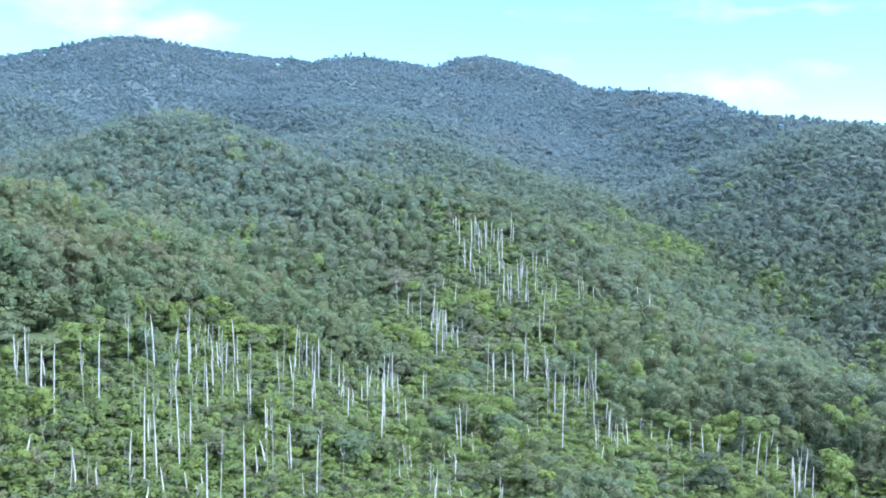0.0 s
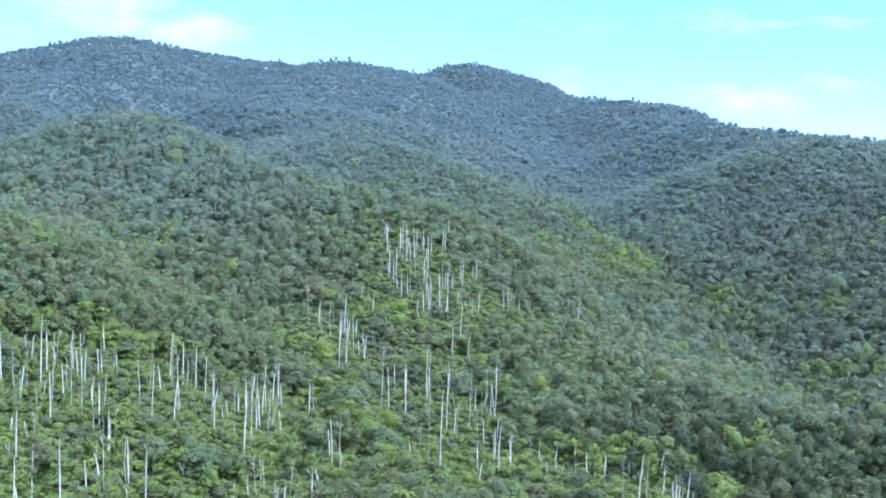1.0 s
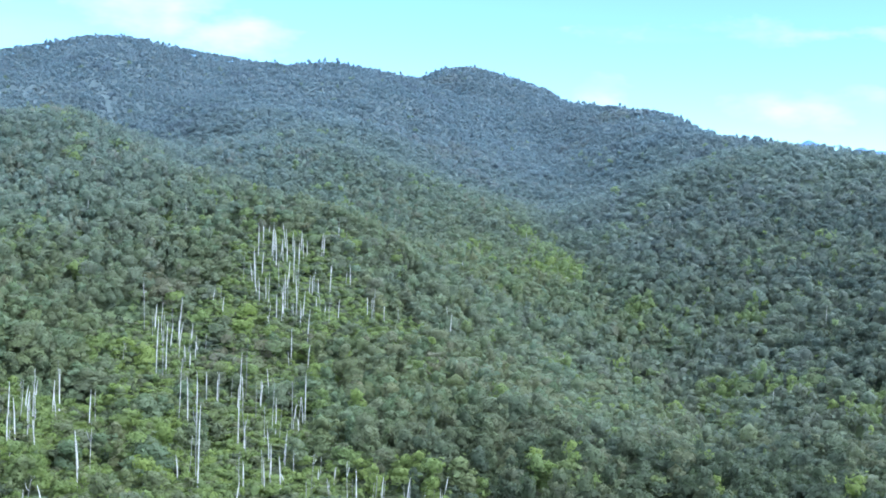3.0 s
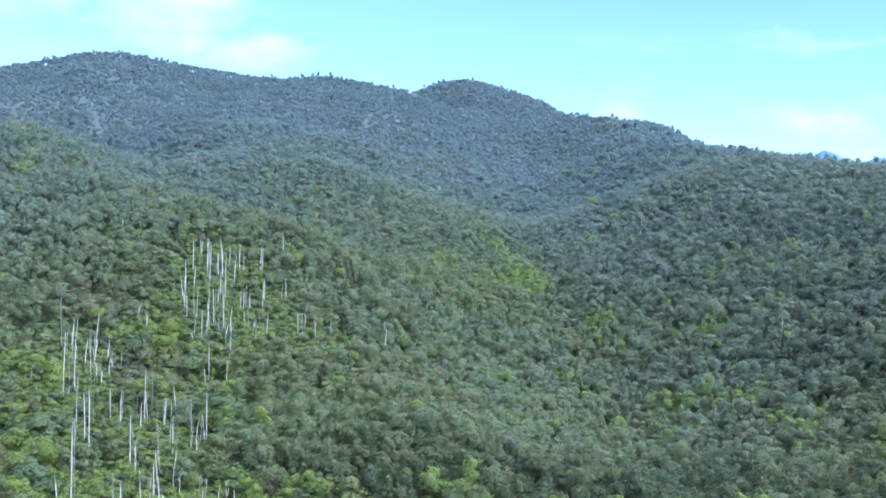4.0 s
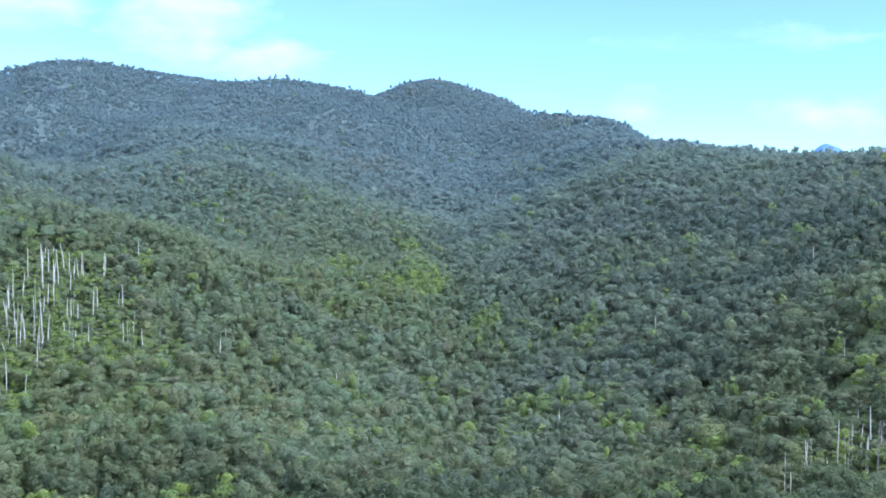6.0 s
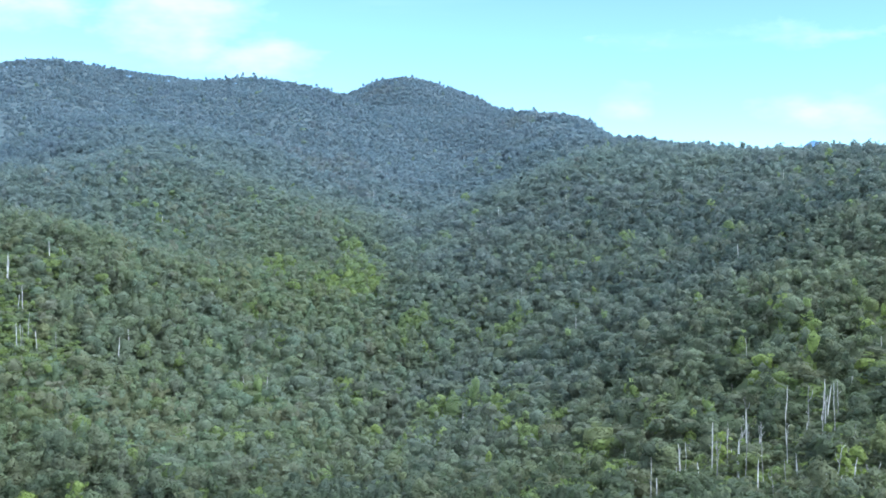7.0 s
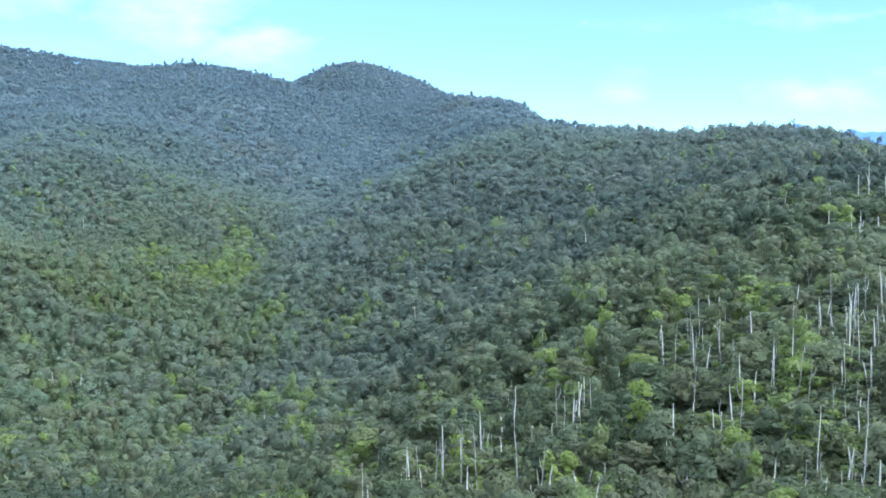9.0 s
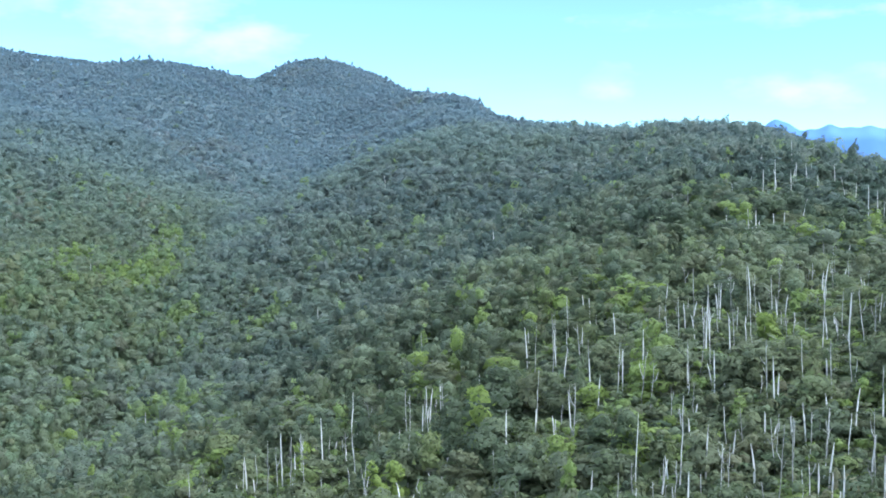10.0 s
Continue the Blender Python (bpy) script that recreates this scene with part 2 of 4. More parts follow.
# ---- terrain ----
CANOPY = 10.0        # usual height of the forest over its ground
SLOPE_SWELLS = [
    4.3, -9.0, 11, -22, 7.1, 3.9, 2.9,
    51, -19, 9.2, -8.4, 16, -16, 16,
    4.0, 2.8, -15, 24, -27, 3.4, 27,
    5.1, 7.1, 10, -29, 25, -0.2, -35,
    9.8, -1.1, 35, -4.0, -6.9, -11, 35,
    27, 8.3, -13, -13, 26, -14, 11,
    33, -40, 20, -10, 9.7, 7.1, -32,
]
MOUNTAIN_SWELLS = [
    13, 31, -12, 93, -59, 90, -18, -5.3,
    -2.9, 53, -26, 22, -8.5, 55, 58, -26,
    58, 77, -72, 148, -41, 132, -157, 38,
    -66, 85, 110, -74, 90, -31, 87, -30,
    109, 33, -27, -19, 114, -37, 47, 23,
    23, 91, 47, 52, 13, -14, 24, -2.7,
    14, 36, 47, 12, 55, 28, 21, 2.6,
]
OUTER_SWELLS = [
    -2.2, 1.0, -8.9, -2.5, 18, 33, 19, 47,
    13, 45, 10, 73, 110, 120, 95, 31,
]
PEAK_SWELLS = [
    40, 32, -11, -17, -9.1, -26, 49,
    21, 74, -64, -14, 32, -0.2, 30,
]
SPUR_SWELLS = [
    3.8, -9.5, 11, -11, 9.4, 14, -12, 15,
    -3.8, -3.9, 3.5, -0.8, 2.8, -9.1, -4.7, 19,
    3.2, -0.9, -9.2, 6.0, 14, -2.4, 17, -9.3,
    15, -30, 8.1, -5.3, -0.3, -9.0, -24, 0.2,
    11, -3.5, 17, 7.2, 8.3, -19, 3.4, 19,
    -24, 23, -17, -8.1, 2.1, -9.5, 29, -1.6,
]
FACE_SWELLS = [
    2.1, 15, 3.7, -24, 26, -17, -19, 27,
    0.9, -33, 14, 12, 11, -10, 33, -8.5,
    38, -8.3, 9.6, -13, 44, -16, 30, -7.2,
]

SWELLS = []
for j in range(7):
    for i in range(7):
        SWELLS.append((-150 + 85 * i + (35 if j % 2 else 0), 190 + 75 * j, SLOPE_SWELLS[7 * j + i], 71.25))
for j in range(7):
    for i in range(8):
        SWELLS.append((-560 + 165 * i + (70 if j % 2 else 0), 760 + 150 * j, MOUNTAIN_SWELLS[8 * j + i], 131.25))
for j in range(6):
    for i in range(8):
        SWELLS.append((-300 + 90 * i + (45 if j % 2 else 0), 580 + 82 * j, SPUR_SWELLS[8 * j + i], 62.0))
for j in range(3):
    for i in range(8):
        SWELLS.append((-330 + 85 * i + (42 if j % 2 else 0), 1075 + 85 * j, FACE_SWELLS[8 * j + i], 60.0))
OUTER_PLACES = [(-600, -100), (-200, -100), (200, -100), (600, -100), (650, 250), (650, 600), (800, 1000), (800, 1500),
                (-450, 200), (-450, 560), (-800, 400), (-850, 900), (-900, 1400), (-500, 1900), (0, 1950), (500, 1950)]
PEAK_PLACES = [(45, 1510), (150, 1400), (-20, 1420), (215, 1200), (285, 1120), (-300, 1480), (-190, 1440), (-400, 1480),
               (-90, 1300), (330, 980), (350, 830), (395, 640), (400, 520), (385, 440)]
SWELLS += [(x, y, h, 247.5) for (x, y), h in zip(OUTER_PLACES, OUTER_SWELLS)]
SWELLS += [(x, y, h, 67.5) for (x, y), h in zip(PEAK_PLACES, PEAK_SWELLS)]


# the stream's gully between the slope and the eastern spur
GULLY_Y = [240, 300, 340, 408, 464, 535, 610, 666, 740, 800, 880]
GULLY_X = [168, 160, 155, 162, 163, 146, 136, 128, 122, 126, 130]


def gully_side(x, y):
    """How far east of the gully's bottom a place lies."""
    return x - np.interp(y, GULLY_Y, GULLY_X)


def floor_rise(y):
    """Lifts the far ground and shortens its trees, so the gaps between them look less dark."""
    return 1.8 * np.clip((np.asarray(y, float) - 480) / 260, 0, 1)


def ground_height(x, y):
    x, y = np.asarray(x, float), np.asarray(y, float)
    z = np.full(np.broadcast(x, y).shape, 60.0 - CANOPY)
    for cx, cy, h, s in SWELLS:
        z = z + h * np.exp(-((x - cx) ** 2 + (y - cy) ** 2) / (2 * s * s))
    away = np.abs(gully_side(x, y)) / 15.0
    z = z - 6.0 * np.exp(-away ** 1.3) * np.clip((y - 280) / 60, 0, 1) * np.clip((900 - y) / 80, 0, 1)
    z = z + floor_rise(y)
    return z + 0.5 * np.sin(x / 7.3 + np.sin(y / 11.0)) * np.sin(y / 9.1)


def graded(lo, hi, step, far):
    """Even steps from lo to hi, then wider and wider ones out to far on both sides."""
    mid = list(np.arange(lo, hi + 0.1, step))
    a, b, s = [], [], step
    u, v = lo, hi
    while u > -far or v < far:
        s *= 1.35
        u, v = u - s, v + s
        a.append(max(u, -far))
        b.append(min(v, far))
    return np.array(sorted(set(a)) + mid + sorted(set(b)))


def mesh_object(name, verts, faces, material, parent=None, smooth=True):
    me = bpy.data.meshes.new(name)
    verts, faces = np.asarray(verts, np.float32), np.asarray(faces, np.int32)
    n, k = faces.shape
    me.vertices.add(len(verts))
    me.vertices.foreach_set("co", verts.ravel())
    me.loops.add(n * k)
    me.loops.foreach_set("vertex_index", faces.ravel())
    me.polygons.add(n)
    me.polygons.foreach_set("loop_start", np.arange(0, n * k, k, dtype=np.int32))
    me.polygons.foreach_set("use_smooth", np.full(n, smooth))
    me.update(calc_edges=True)
    me.materials.append(material)
    ob = new(name, me)
    if parent is not None:
        ob.parent = parent
    return ob


def build_ground():
    xs, ys = graded(-620, 760, 9, 4900), graded(-60, 1700, 9, 4900)
    gx, gy = np.meshgrid(xs, ys)
    gz = ground_height(gx, gy)
    w = len(xs)
    idx = np.arange(len(ys) * w).reshape(len(ys), w)
    f = np.stack([idx[:-1, :-1], idx[:-1, 1:], idx[1:, 1:], idx[1:, :-1]], -1).reshape(-1, 4)
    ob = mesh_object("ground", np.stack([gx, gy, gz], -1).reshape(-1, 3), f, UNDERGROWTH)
    # share of painted haze on the ground, growing with distance
    at = ob.data.attributes.new("haze", "FLOAT", "POINT")
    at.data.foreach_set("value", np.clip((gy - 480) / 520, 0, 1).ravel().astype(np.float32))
    tagged(ob, "dark green undergrowth on steep hill slopes", "hillside", kind="structure")


build_ground()


# ---- distant mountains ----
def distant_mountain(name, crest, y, depth, label):
    """A far ridge: crest is a few (x, z) of its skyline, between which it undulates."""
    cx, cz = [p[0] for p in crest], [p[1] for p in crest]
    xs = np.linspace(cx[0], cx[-1], 90)
    top = np.interp(xs, cx, cz) + 5 * np.sin(xs / 31.0) + 3 * np.sin(xs / 13.0 + 1)
    v = []
    for k in range(9):
        s = k / 8
        fold = 50 * np.sin(xs / 120.0 + k * 0.35) * (1 - s)
        v.append(np.stack([xs, np.full_like(xs, y) - depth * (1 - s) + fold, -60 + (top + 60) * s ** 1.25], -1))
    for k in range(1, 4):
        v.append(np.stack([xs, np.full_like(xs, y + depth * k / 3), top - (top + 60) * k / 3], -1))
    w = len(xs)
    idx = np.arange(12 * w).reshape(12, w)
    f = np.stack([idx[:-1, :-1], idx[:-1, 1:], idx[1:, 1:], idx[1:, :-1]], -1).reshape(-1, 4)
    ob = mesh_object(name, np.concatenate(v), f, FAR_HAZE)
    tagged(ob, label, "mountain range", kind="structure")


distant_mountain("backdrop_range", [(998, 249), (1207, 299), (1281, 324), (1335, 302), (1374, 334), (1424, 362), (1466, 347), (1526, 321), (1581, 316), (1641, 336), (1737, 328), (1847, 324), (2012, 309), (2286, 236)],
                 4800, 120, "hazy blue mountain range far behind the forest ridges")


# ---- trees: shapes ----
rng = np.random.default_rng(7)


def geodesic(cuts):
    """The directions and triangles of a sphere, cut off below."""
    bm = bmesh.new()
    bmesh.ops.create_icosphere(bm, subdivisions=1, radius=1.0)
    if cuts:
        bmesh.ops.subdivide_edges(bm, edges=bm.edges[:], cuts=cuts, use_grid_fill=True)
        bmesh.ops.triangulate(bm, faces=bm.faces[:])
    v = np.array([x.co.normalized() for x in bm.verts])
    f = np.array([[x.index for x in p.verts] for p in bm.faces])
    bm.free()
    f = f[v[f][:, :, 2].mean(1) > -0.52]
    used, flat = np.unique(f, return_inverse=True)
    return v[used], flat.reshape(-1, 3)


CROWNS = {  # radius, bottom, top, flatness of its pads, share of the radius that a pad takes
    "dome": (3.0, 1.4, 9.8, 0.84, 0.54), "round": (2.6, 1.0, 9.8, 1.05, 0.58), "tall": (1.9, 0.5, 10.2, 1.30, 0.66),
    "spread": (3.4, 2.6, 9.4, 0.62, 0.52), "ragged": (2.9, 0.8, 10.2, 0.95, 0.50), "bush": (3.0, 0.4, 9.0, 0.95, 0.60)}


def crown_shape(kind, pads, cuts, sprays, leaf, r):
    """A crown of leafy pads, with sprays of leaves standing out of them; the tree is 10 m high and stands on the origin."""
    wide, low, high, flat, share = CROWNS[kind]
    flat = flat * (1.2 if pads == 2 else 1.0)
    turn = r.uniform(0, 6.28) + 2.4 * np.arange(pads)
    out = np.sqrt((np.arange(pads) + 0.15) / pads)
    size = wide * share * r.uniform(0.8, 1.25, pads) * (1.0 + 0.9 / pads)
    gone = out * (wide - size * 0.75)
    lift = 1.0 - 0.72 * out ** 1.6 + r.uniform(-0.16, 0.10, pads)
    if kind == "tall":
        lift, gone = np.linspace(0.95, 0.1, pads), gone * 0.8
        size = size * np.linspace(0.55, 1.15, pads)
    if kind == "ragged":
        lift = lift + r.uniform(-0.25, 0.12, pads)
    c = np.stack([gone * np.cos(turn), gone * np.sin(turn), low + (high - low) * np.clip(lift, 0.08, 1.0) - size * flat * 0.9], -1)
    c[:, 2] = np.maximum(c[:, 2], size * flat * 0.4)
    d, f = geodesic(cuts)
    vs, fs = [], []
    for k in range(pads):
        e = d * r.uniform(0.60 if pads == 1 else 0.45, 1.10, len(d))[:, None] * size[k] * np.array([1, 1, flat])
        fs.append(f + len(d) * k)
        vs.append(e + c[k])
    v, f = np.concatenate(vs), np.concatenate(fs)
    k = r.choice(pads, sprays, p=size ** 2 / (size ** 2).sum())
    q = r.normal(size=(sprays, 3))
    q[:, 2] = np.abs(q[:, 2]) * np.where(r.random(sprays) < 0.62, 1, -0.8)
    q /= np.linalg.norm(q, axis=1)[:, None]
    p = c[k] + q * (size[k] * r.uniform(0.7, 1.26, sprays))[:, None] * np.array([1, 1, flat])
    n = q * np.array([flat, flat, 1]) + r.normal(size=(sprays, 3)) * 0.42
    n /= np.linalg.norm(n, axis=1)[:, None]
    t = np.cross(n, r.normal(size=(sprays, 3)))
    t /= np.linalg.norm(t, axis=1)[:, None]
    w = np.cross(n, t)
    big = leaf * r.uniform(0.55, 1.3, sprays)
    quad = np.empty((sprays, 4, 3))
    for i, (a, b) in enumerate(((-1, -0.7), (0.8, -1), (1, 0.75), (-0.75, 1))):
        quad[:, i] = p + t * (a * r.uniform(0.5, 1.2, sprays) * big * 0.5)[:, None] + w * (b * r.uniform(0.5, 1.2, sprays) * big * 0.5)[:, None] + n * (r.uniform(-0.1, 0.2, sprays) * big)[:, None]
    k = len(v) + 4 * np.arange(sprays)[:, None]
    faces = np.concatenate([f, k + np.array([0, 1, 2]), k + np.array([0, 2, 3])])
    return np.concatenate([v, quad.reshape(-1, 3)]), faces


KINDS = ["dome", "spread", "ragged", "round", "spread", "dome", "tall", "ragged", "dome", "spread", "round", "ragged"]


def shapes(pads, cuts, sprays, leaf, kinds=KINDS):
    return [crown_shape(k, pads, cuts, sprays, leaf, rng) for k in kinds]


def patches(x, y, size):
    return (np.sin(x / size + 1.7 * np.sin(y / size / 1.3)) + np.sin(y / size * 1.13 + 1.9 * np.sin(x / size / 0.8)) + np.sin((x + y) / size / 0.57)) / 3


def haze_share(x, y):
    """How much distance haze is painted into the leaves, tree by tree."""
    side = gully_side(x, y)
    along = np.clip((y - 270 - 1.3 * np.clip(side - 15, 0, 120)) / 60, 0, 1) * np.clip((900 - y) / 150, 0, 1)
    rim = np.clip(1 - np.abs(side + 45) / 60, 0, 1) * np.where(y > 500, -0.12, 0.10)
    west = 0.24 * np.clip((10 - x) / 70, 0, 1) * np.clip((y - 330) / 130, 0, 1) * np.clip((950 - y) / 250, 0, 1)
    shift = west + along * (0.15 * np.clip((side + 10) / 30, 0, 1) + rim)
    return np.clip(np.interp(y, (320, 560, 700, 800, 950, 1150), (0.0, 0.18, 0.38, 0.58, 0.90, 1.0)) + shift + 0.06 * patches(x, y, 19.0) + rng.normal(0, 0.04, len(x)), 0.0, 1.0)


def forest_mesh(name, protos, xyz, height, width, tone, label, category="forest", material=LEAF_STUFF):
    """All trees of a stretch of forest in one mesh."""
    pick = rng.integers(0, len(protos), len(xyz))
    turn = rng.uniform(0, 2 * np.pi, len(xyz))
    haze = haze_share(xyz[:, 0], xyz[:, 1])
    vs, fs, ts, ws, start = [], [], [], [], 0
    for k, (q, f) in enumerate(protos):
        sel = np.where(pick == k)[0]
        c, s = np.cos(turn[sel])[:, None], np.sin(turn[sel])[:, None]
        fw, fh = (width[sel] / 6.0)[:, None], (height[sel] / 10.0)[:, None]
        uneven, lean = rng.uniform(0.78, 1.26, (2, len(sel), 1)), rng.normal(0, 0.09, (2, len(sel), 1))
        x = (q[None, :, 0] * c - q[None, :, 1] * s) * fw * uneven[0] + lean[0] * q[None, :, 2] * fh + xyz[sel, 0, None]
        y = (q[None, :, 0] * s + q[None, :, 1] * c) * fw * uneven[1] + lean[1] * q[None, :, 2] * fh + xyz[sel, 1, None]
        z = q[None, :, 2] * fh + xyz[sel, 2, None]
        vs.append(np.stack([x, y, z], -1).reshape(-1, 3))
        fs.append((f[None] + (start + len(q) * np.arange(len(sel)))[:, None, None]).reshape(-1, 3))
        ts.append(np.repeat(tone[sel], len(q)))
        ws.append(np.repeat(haze[sel], len(q)))
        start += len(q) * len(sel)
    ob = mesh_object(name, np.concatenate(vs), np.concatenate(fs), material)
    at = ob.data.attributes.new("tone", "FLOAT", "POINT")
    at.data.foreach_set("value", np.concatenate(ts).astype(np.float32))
    at = ob.data.attributes.new("haze", "FLOAT", "POINT")
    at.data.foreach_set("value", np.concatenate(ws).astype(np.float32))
    tagged(ob, label, category, kind="stuff")
    return ob


# ---- dead trees: where they stand, and how high ----
SNAGS_GULLY = [
    (-65.2, 179.9, 5.7), (-62.7, 180.0, 8.9), (-53.1, 181.7, 9.2), (-61.0, 183.4, 6.8), (-59.3, 183.8, 6.8), (-43.5, 186.9, 5.5), (-42.6, 187.6, 5.5), (-39.6, 188.6, 15.6),
    (-56.5, 189.6, 9.2), (-71.0, 191.2, 6.8), (-52.9, 195.4, 19.2), (-26.0, 198.1, 7.6), (-23.4, 198.7, 18.9), (-53.7, 199.8, 14.9), (-55.1, 201.3, 8.4), (-51.3, 202.5, 21.0),
    (-49.6, 204.5, 5.5), (-80.9, 205.4, 10.4), (-34.0, 206.1, 10.8), (-68.6, 206.1, 15.1), (-79.3, 206.4, 12.2), (-33.1, 206.7, 16.1), (-59.0, 209.0, 8.0), (-82.8, 209.3, 5.5),
    (-68.6, 211.2, 5.5), (-60.5, 211.5, 11.7), (-1.8, 212.8, 7.9), (-20.3, 213.3, 9.5), (-31.2, 213.4, 10.2), (0.8, 214.7, 7.8), (-3.2, 215.0, 9.1), (-72.1, 215.4, 6.8),
    (-11.7, 216.5, 6.2),
]
SNAGS_SLOPE = [
    (-49.5, 216.5, 6.7), (3.9, 217.0, 5.5), (-0.7, 217.4, 13.2), (11.0, 220.6, 7.8), (-7.9, 220.8, 10.3), (-60.5, 220.9, 18.0), (-55.4, 222.2, 14.1), (-36.8, 223.7, 10.4),
    (-65.4, 224.8, 15.1), (-40.9, 225.0, 13.1), (-52.4, 225.9, 7.4), (-56.2, 227.0, 7.6), (-7.5, 227.7, 8.3), (-45.3, 230.6, 11.4), (-47.7, 231.4, 15.5), (-51.4, 231.4, 16.2),
    (-56.8, 232.3, 15.2), (51.2, 233.9, 8.4), (0.8, 235.3, 7.7), (-50.8, 238.5, 7.6), (-43.1, 239.3, 9.0), (-46.8, 241.6, 6.2), (78.9, 241.7, 16.2), (79.6, 242.0, 8.5),
    (82.1, 242.3, 5.8), (91.9, 243.1, 5.6), (-34.1, 243.1, 13.9), (-37.7, 246.6, 12.6), (6.2, 247.0, 8.0), (81.1, 247.8, 11.3), (-56.6, 248.3, 9.3), (79.0, 248.6, 9.4),
    (-53.2, 248.8, 11.0),
]
SNAGS_HOLLOW = [
    (-58.2, 249.2, 10.8), (-51.6, 250.0, 11.0), (73.4, 250.0, 12.7), (-14.0, 250.4, 18.5), (68.3, 251.2, 12.4), (-30.5, 251.6, 15.9), (-18.3, 252.7, 15.3), (-48.4, 253.5, 11.0),
    (-11.1, 254.1, 12.1), (51.9, 254.2, 8.9), (-55.2, 254.4, 8.2), (-46.5, 256.4, 8.8), (-24.3, 256.9, 13.5), (-38.4, 257.5, 15.2), (4.8, 258.0, 13.3), (-22.1, 258.4, 5.9),
    (55.8, 258.9, 6.9), (36.8, 259.5, 11.5), (66.0, 261.1, 9.5), (79.8, 261.6, 7.7), (-17.4, 262.8, 9.8), (71.5, 262.9, 7.1), (59.2, 263.5, 10.7), (50.8, 264.4, 6.6),
    (55.1, 264.5, 6.2), (40.4, 264.9, 10.4), (-31.4, 265.0, 11.7), (-24.3, 265.6, 7.6), (60.1, 266.0, 6.2), (-36.1, 266.9, 14.5), (41.7, 267.3, 9.0), (24.8, 267.6, 19.6),
    (-28.1, 268.1, 13.2),
]
SNAGS_SPUR = [
    (-13.1, 268.2, 11.8), (-12.1, 268.7, 9.1), (-35.3, 270.0, 13.0), (-44.7, 270.1, 7.7), (22.4, 271.5, 9.9), (-17.1, 274.0, 11.3), (51.7, 274.4, 7.0), (45.4, 276.8, 6.6),
    (49.6, 277.0, 6.4), (-15.5, 278.1, 13.6), (-22.7, 286.9, 7.2), (31.5, 287.3, 13.1), (-5.0, 288.1, 10.2), (36.9, 288.2, 9.8), (-14.7, 289.9, 14.0), (34.8, 293.2, 11.4),
    (38.0, 297.2, 10.5), (40.7, 300.9, 8.9), (35.0, 301.1, 15.1), (11.5, 301.9, 17.6), (39.8, 303.6, 14.5), (40.9, 308.3, 9.1), (29.4, 309.7, 11.5), (29.3, 315.5, 10.1),
    (17.5, 317.5, 11.0), (20.4, 321.0, 8.4), (23.8, 322.3, 15.5), (-0.1, 326.5, 13.7), (-13.4, 332.4, 7.2), (-2.4, 333.9, 17.1), (2.2, 338.4, 7.8), (3.6, 339.4, 11.8),
    (0.4, 340.0, 14.6),
]
SNAGS_CREST = [
    (30.7, 349.5, 6.6), (5.2, 349.9, 7.5), (-10.3, 350.1, 11.6), (-7.5, 350.1, 14.9), (2.5, 351.0, 6.3), (-3.1, 351.6, 10.7), (16.3, 357.7, 6.4), (-15.2, 357.8, 18.3),
    (-7.9, 362.1, 8.0), (28.8, 378.2, 10.1), (23.0, 379.7, 15.4), (18.3, 380.0, 7.3), (2.5, 382.4, 8.8), (24.9, 382.7, 8.3), (26.5, 383.1, 18.5), (37.1, 383.5, 9.2),
    (22.7, 388.6, 12.1), (33.2, 389.7, 8.9), (36.3, 391.4, 7.5), (15.4, 392.2, 12.1), (51.0, 394.5, 9.8), (11.3, 394.5, 9.3), (49.8, 394.7, 10.3), (49.6, 399.9, 11.8),
    (58.1, 401.0, 8.1), (16.9, 402.1, 11.9), (4.3, 402.1, 10.8), (28.5, 403.7, 10.4), (21.3, 405.9, 17.6), (7.7, 406.1, 12.3), (33.7, 407.3, 12.5), (33.2, 412.5, 10.1),
    (13.2, 416.2, 14.0),
]
SNAGS_EAST = [
    (11.6, 418.9, 16.0), (39.3, 419.1, 10.3), (5.8, 421.1, 13.7), (21.1, 426.5, 10.4), (10.6, 426.6, 11.3), (21.9, 428.5, 9.3), (16.5, 429.9, 10.4), (13.2, 433.6, 11.5),
    (27.1, 434.8, 10.4), (4.7, 434.9, 8.5), (18.6, 435.4, 9.4), (28.4, 465.6, 8.3), (331.8, 243.8, 5.5), (333.7, 247.2, 6.9), (325.8, 249.2, 8.5), (325.0, 249.8, 6.5),
    (322.0, 249.9, 13.5), (320.1, 250.8, 5.5), (335.4, 251.3, 12.1), (315.6, 252.6, 11.0), (324.3, 252.8, 12.6), (314.1, 252.9, 11.1), (312.0, 253.8, 6.9), (307.7, 255.4, 5.5),
    (306.7, 256.0, 9.1), (308.6, 256.3, 8.2), (305.6, 256.6, 5.5), (302.8, 257.4, 8.5), (338.7, 257.6, 6.8), (300.7, 258.6, 7.0), (334.2, 259.4, 8.7), (330.9, 259.7, 10.1),
    (310.0, 260.1, 16.0),
]
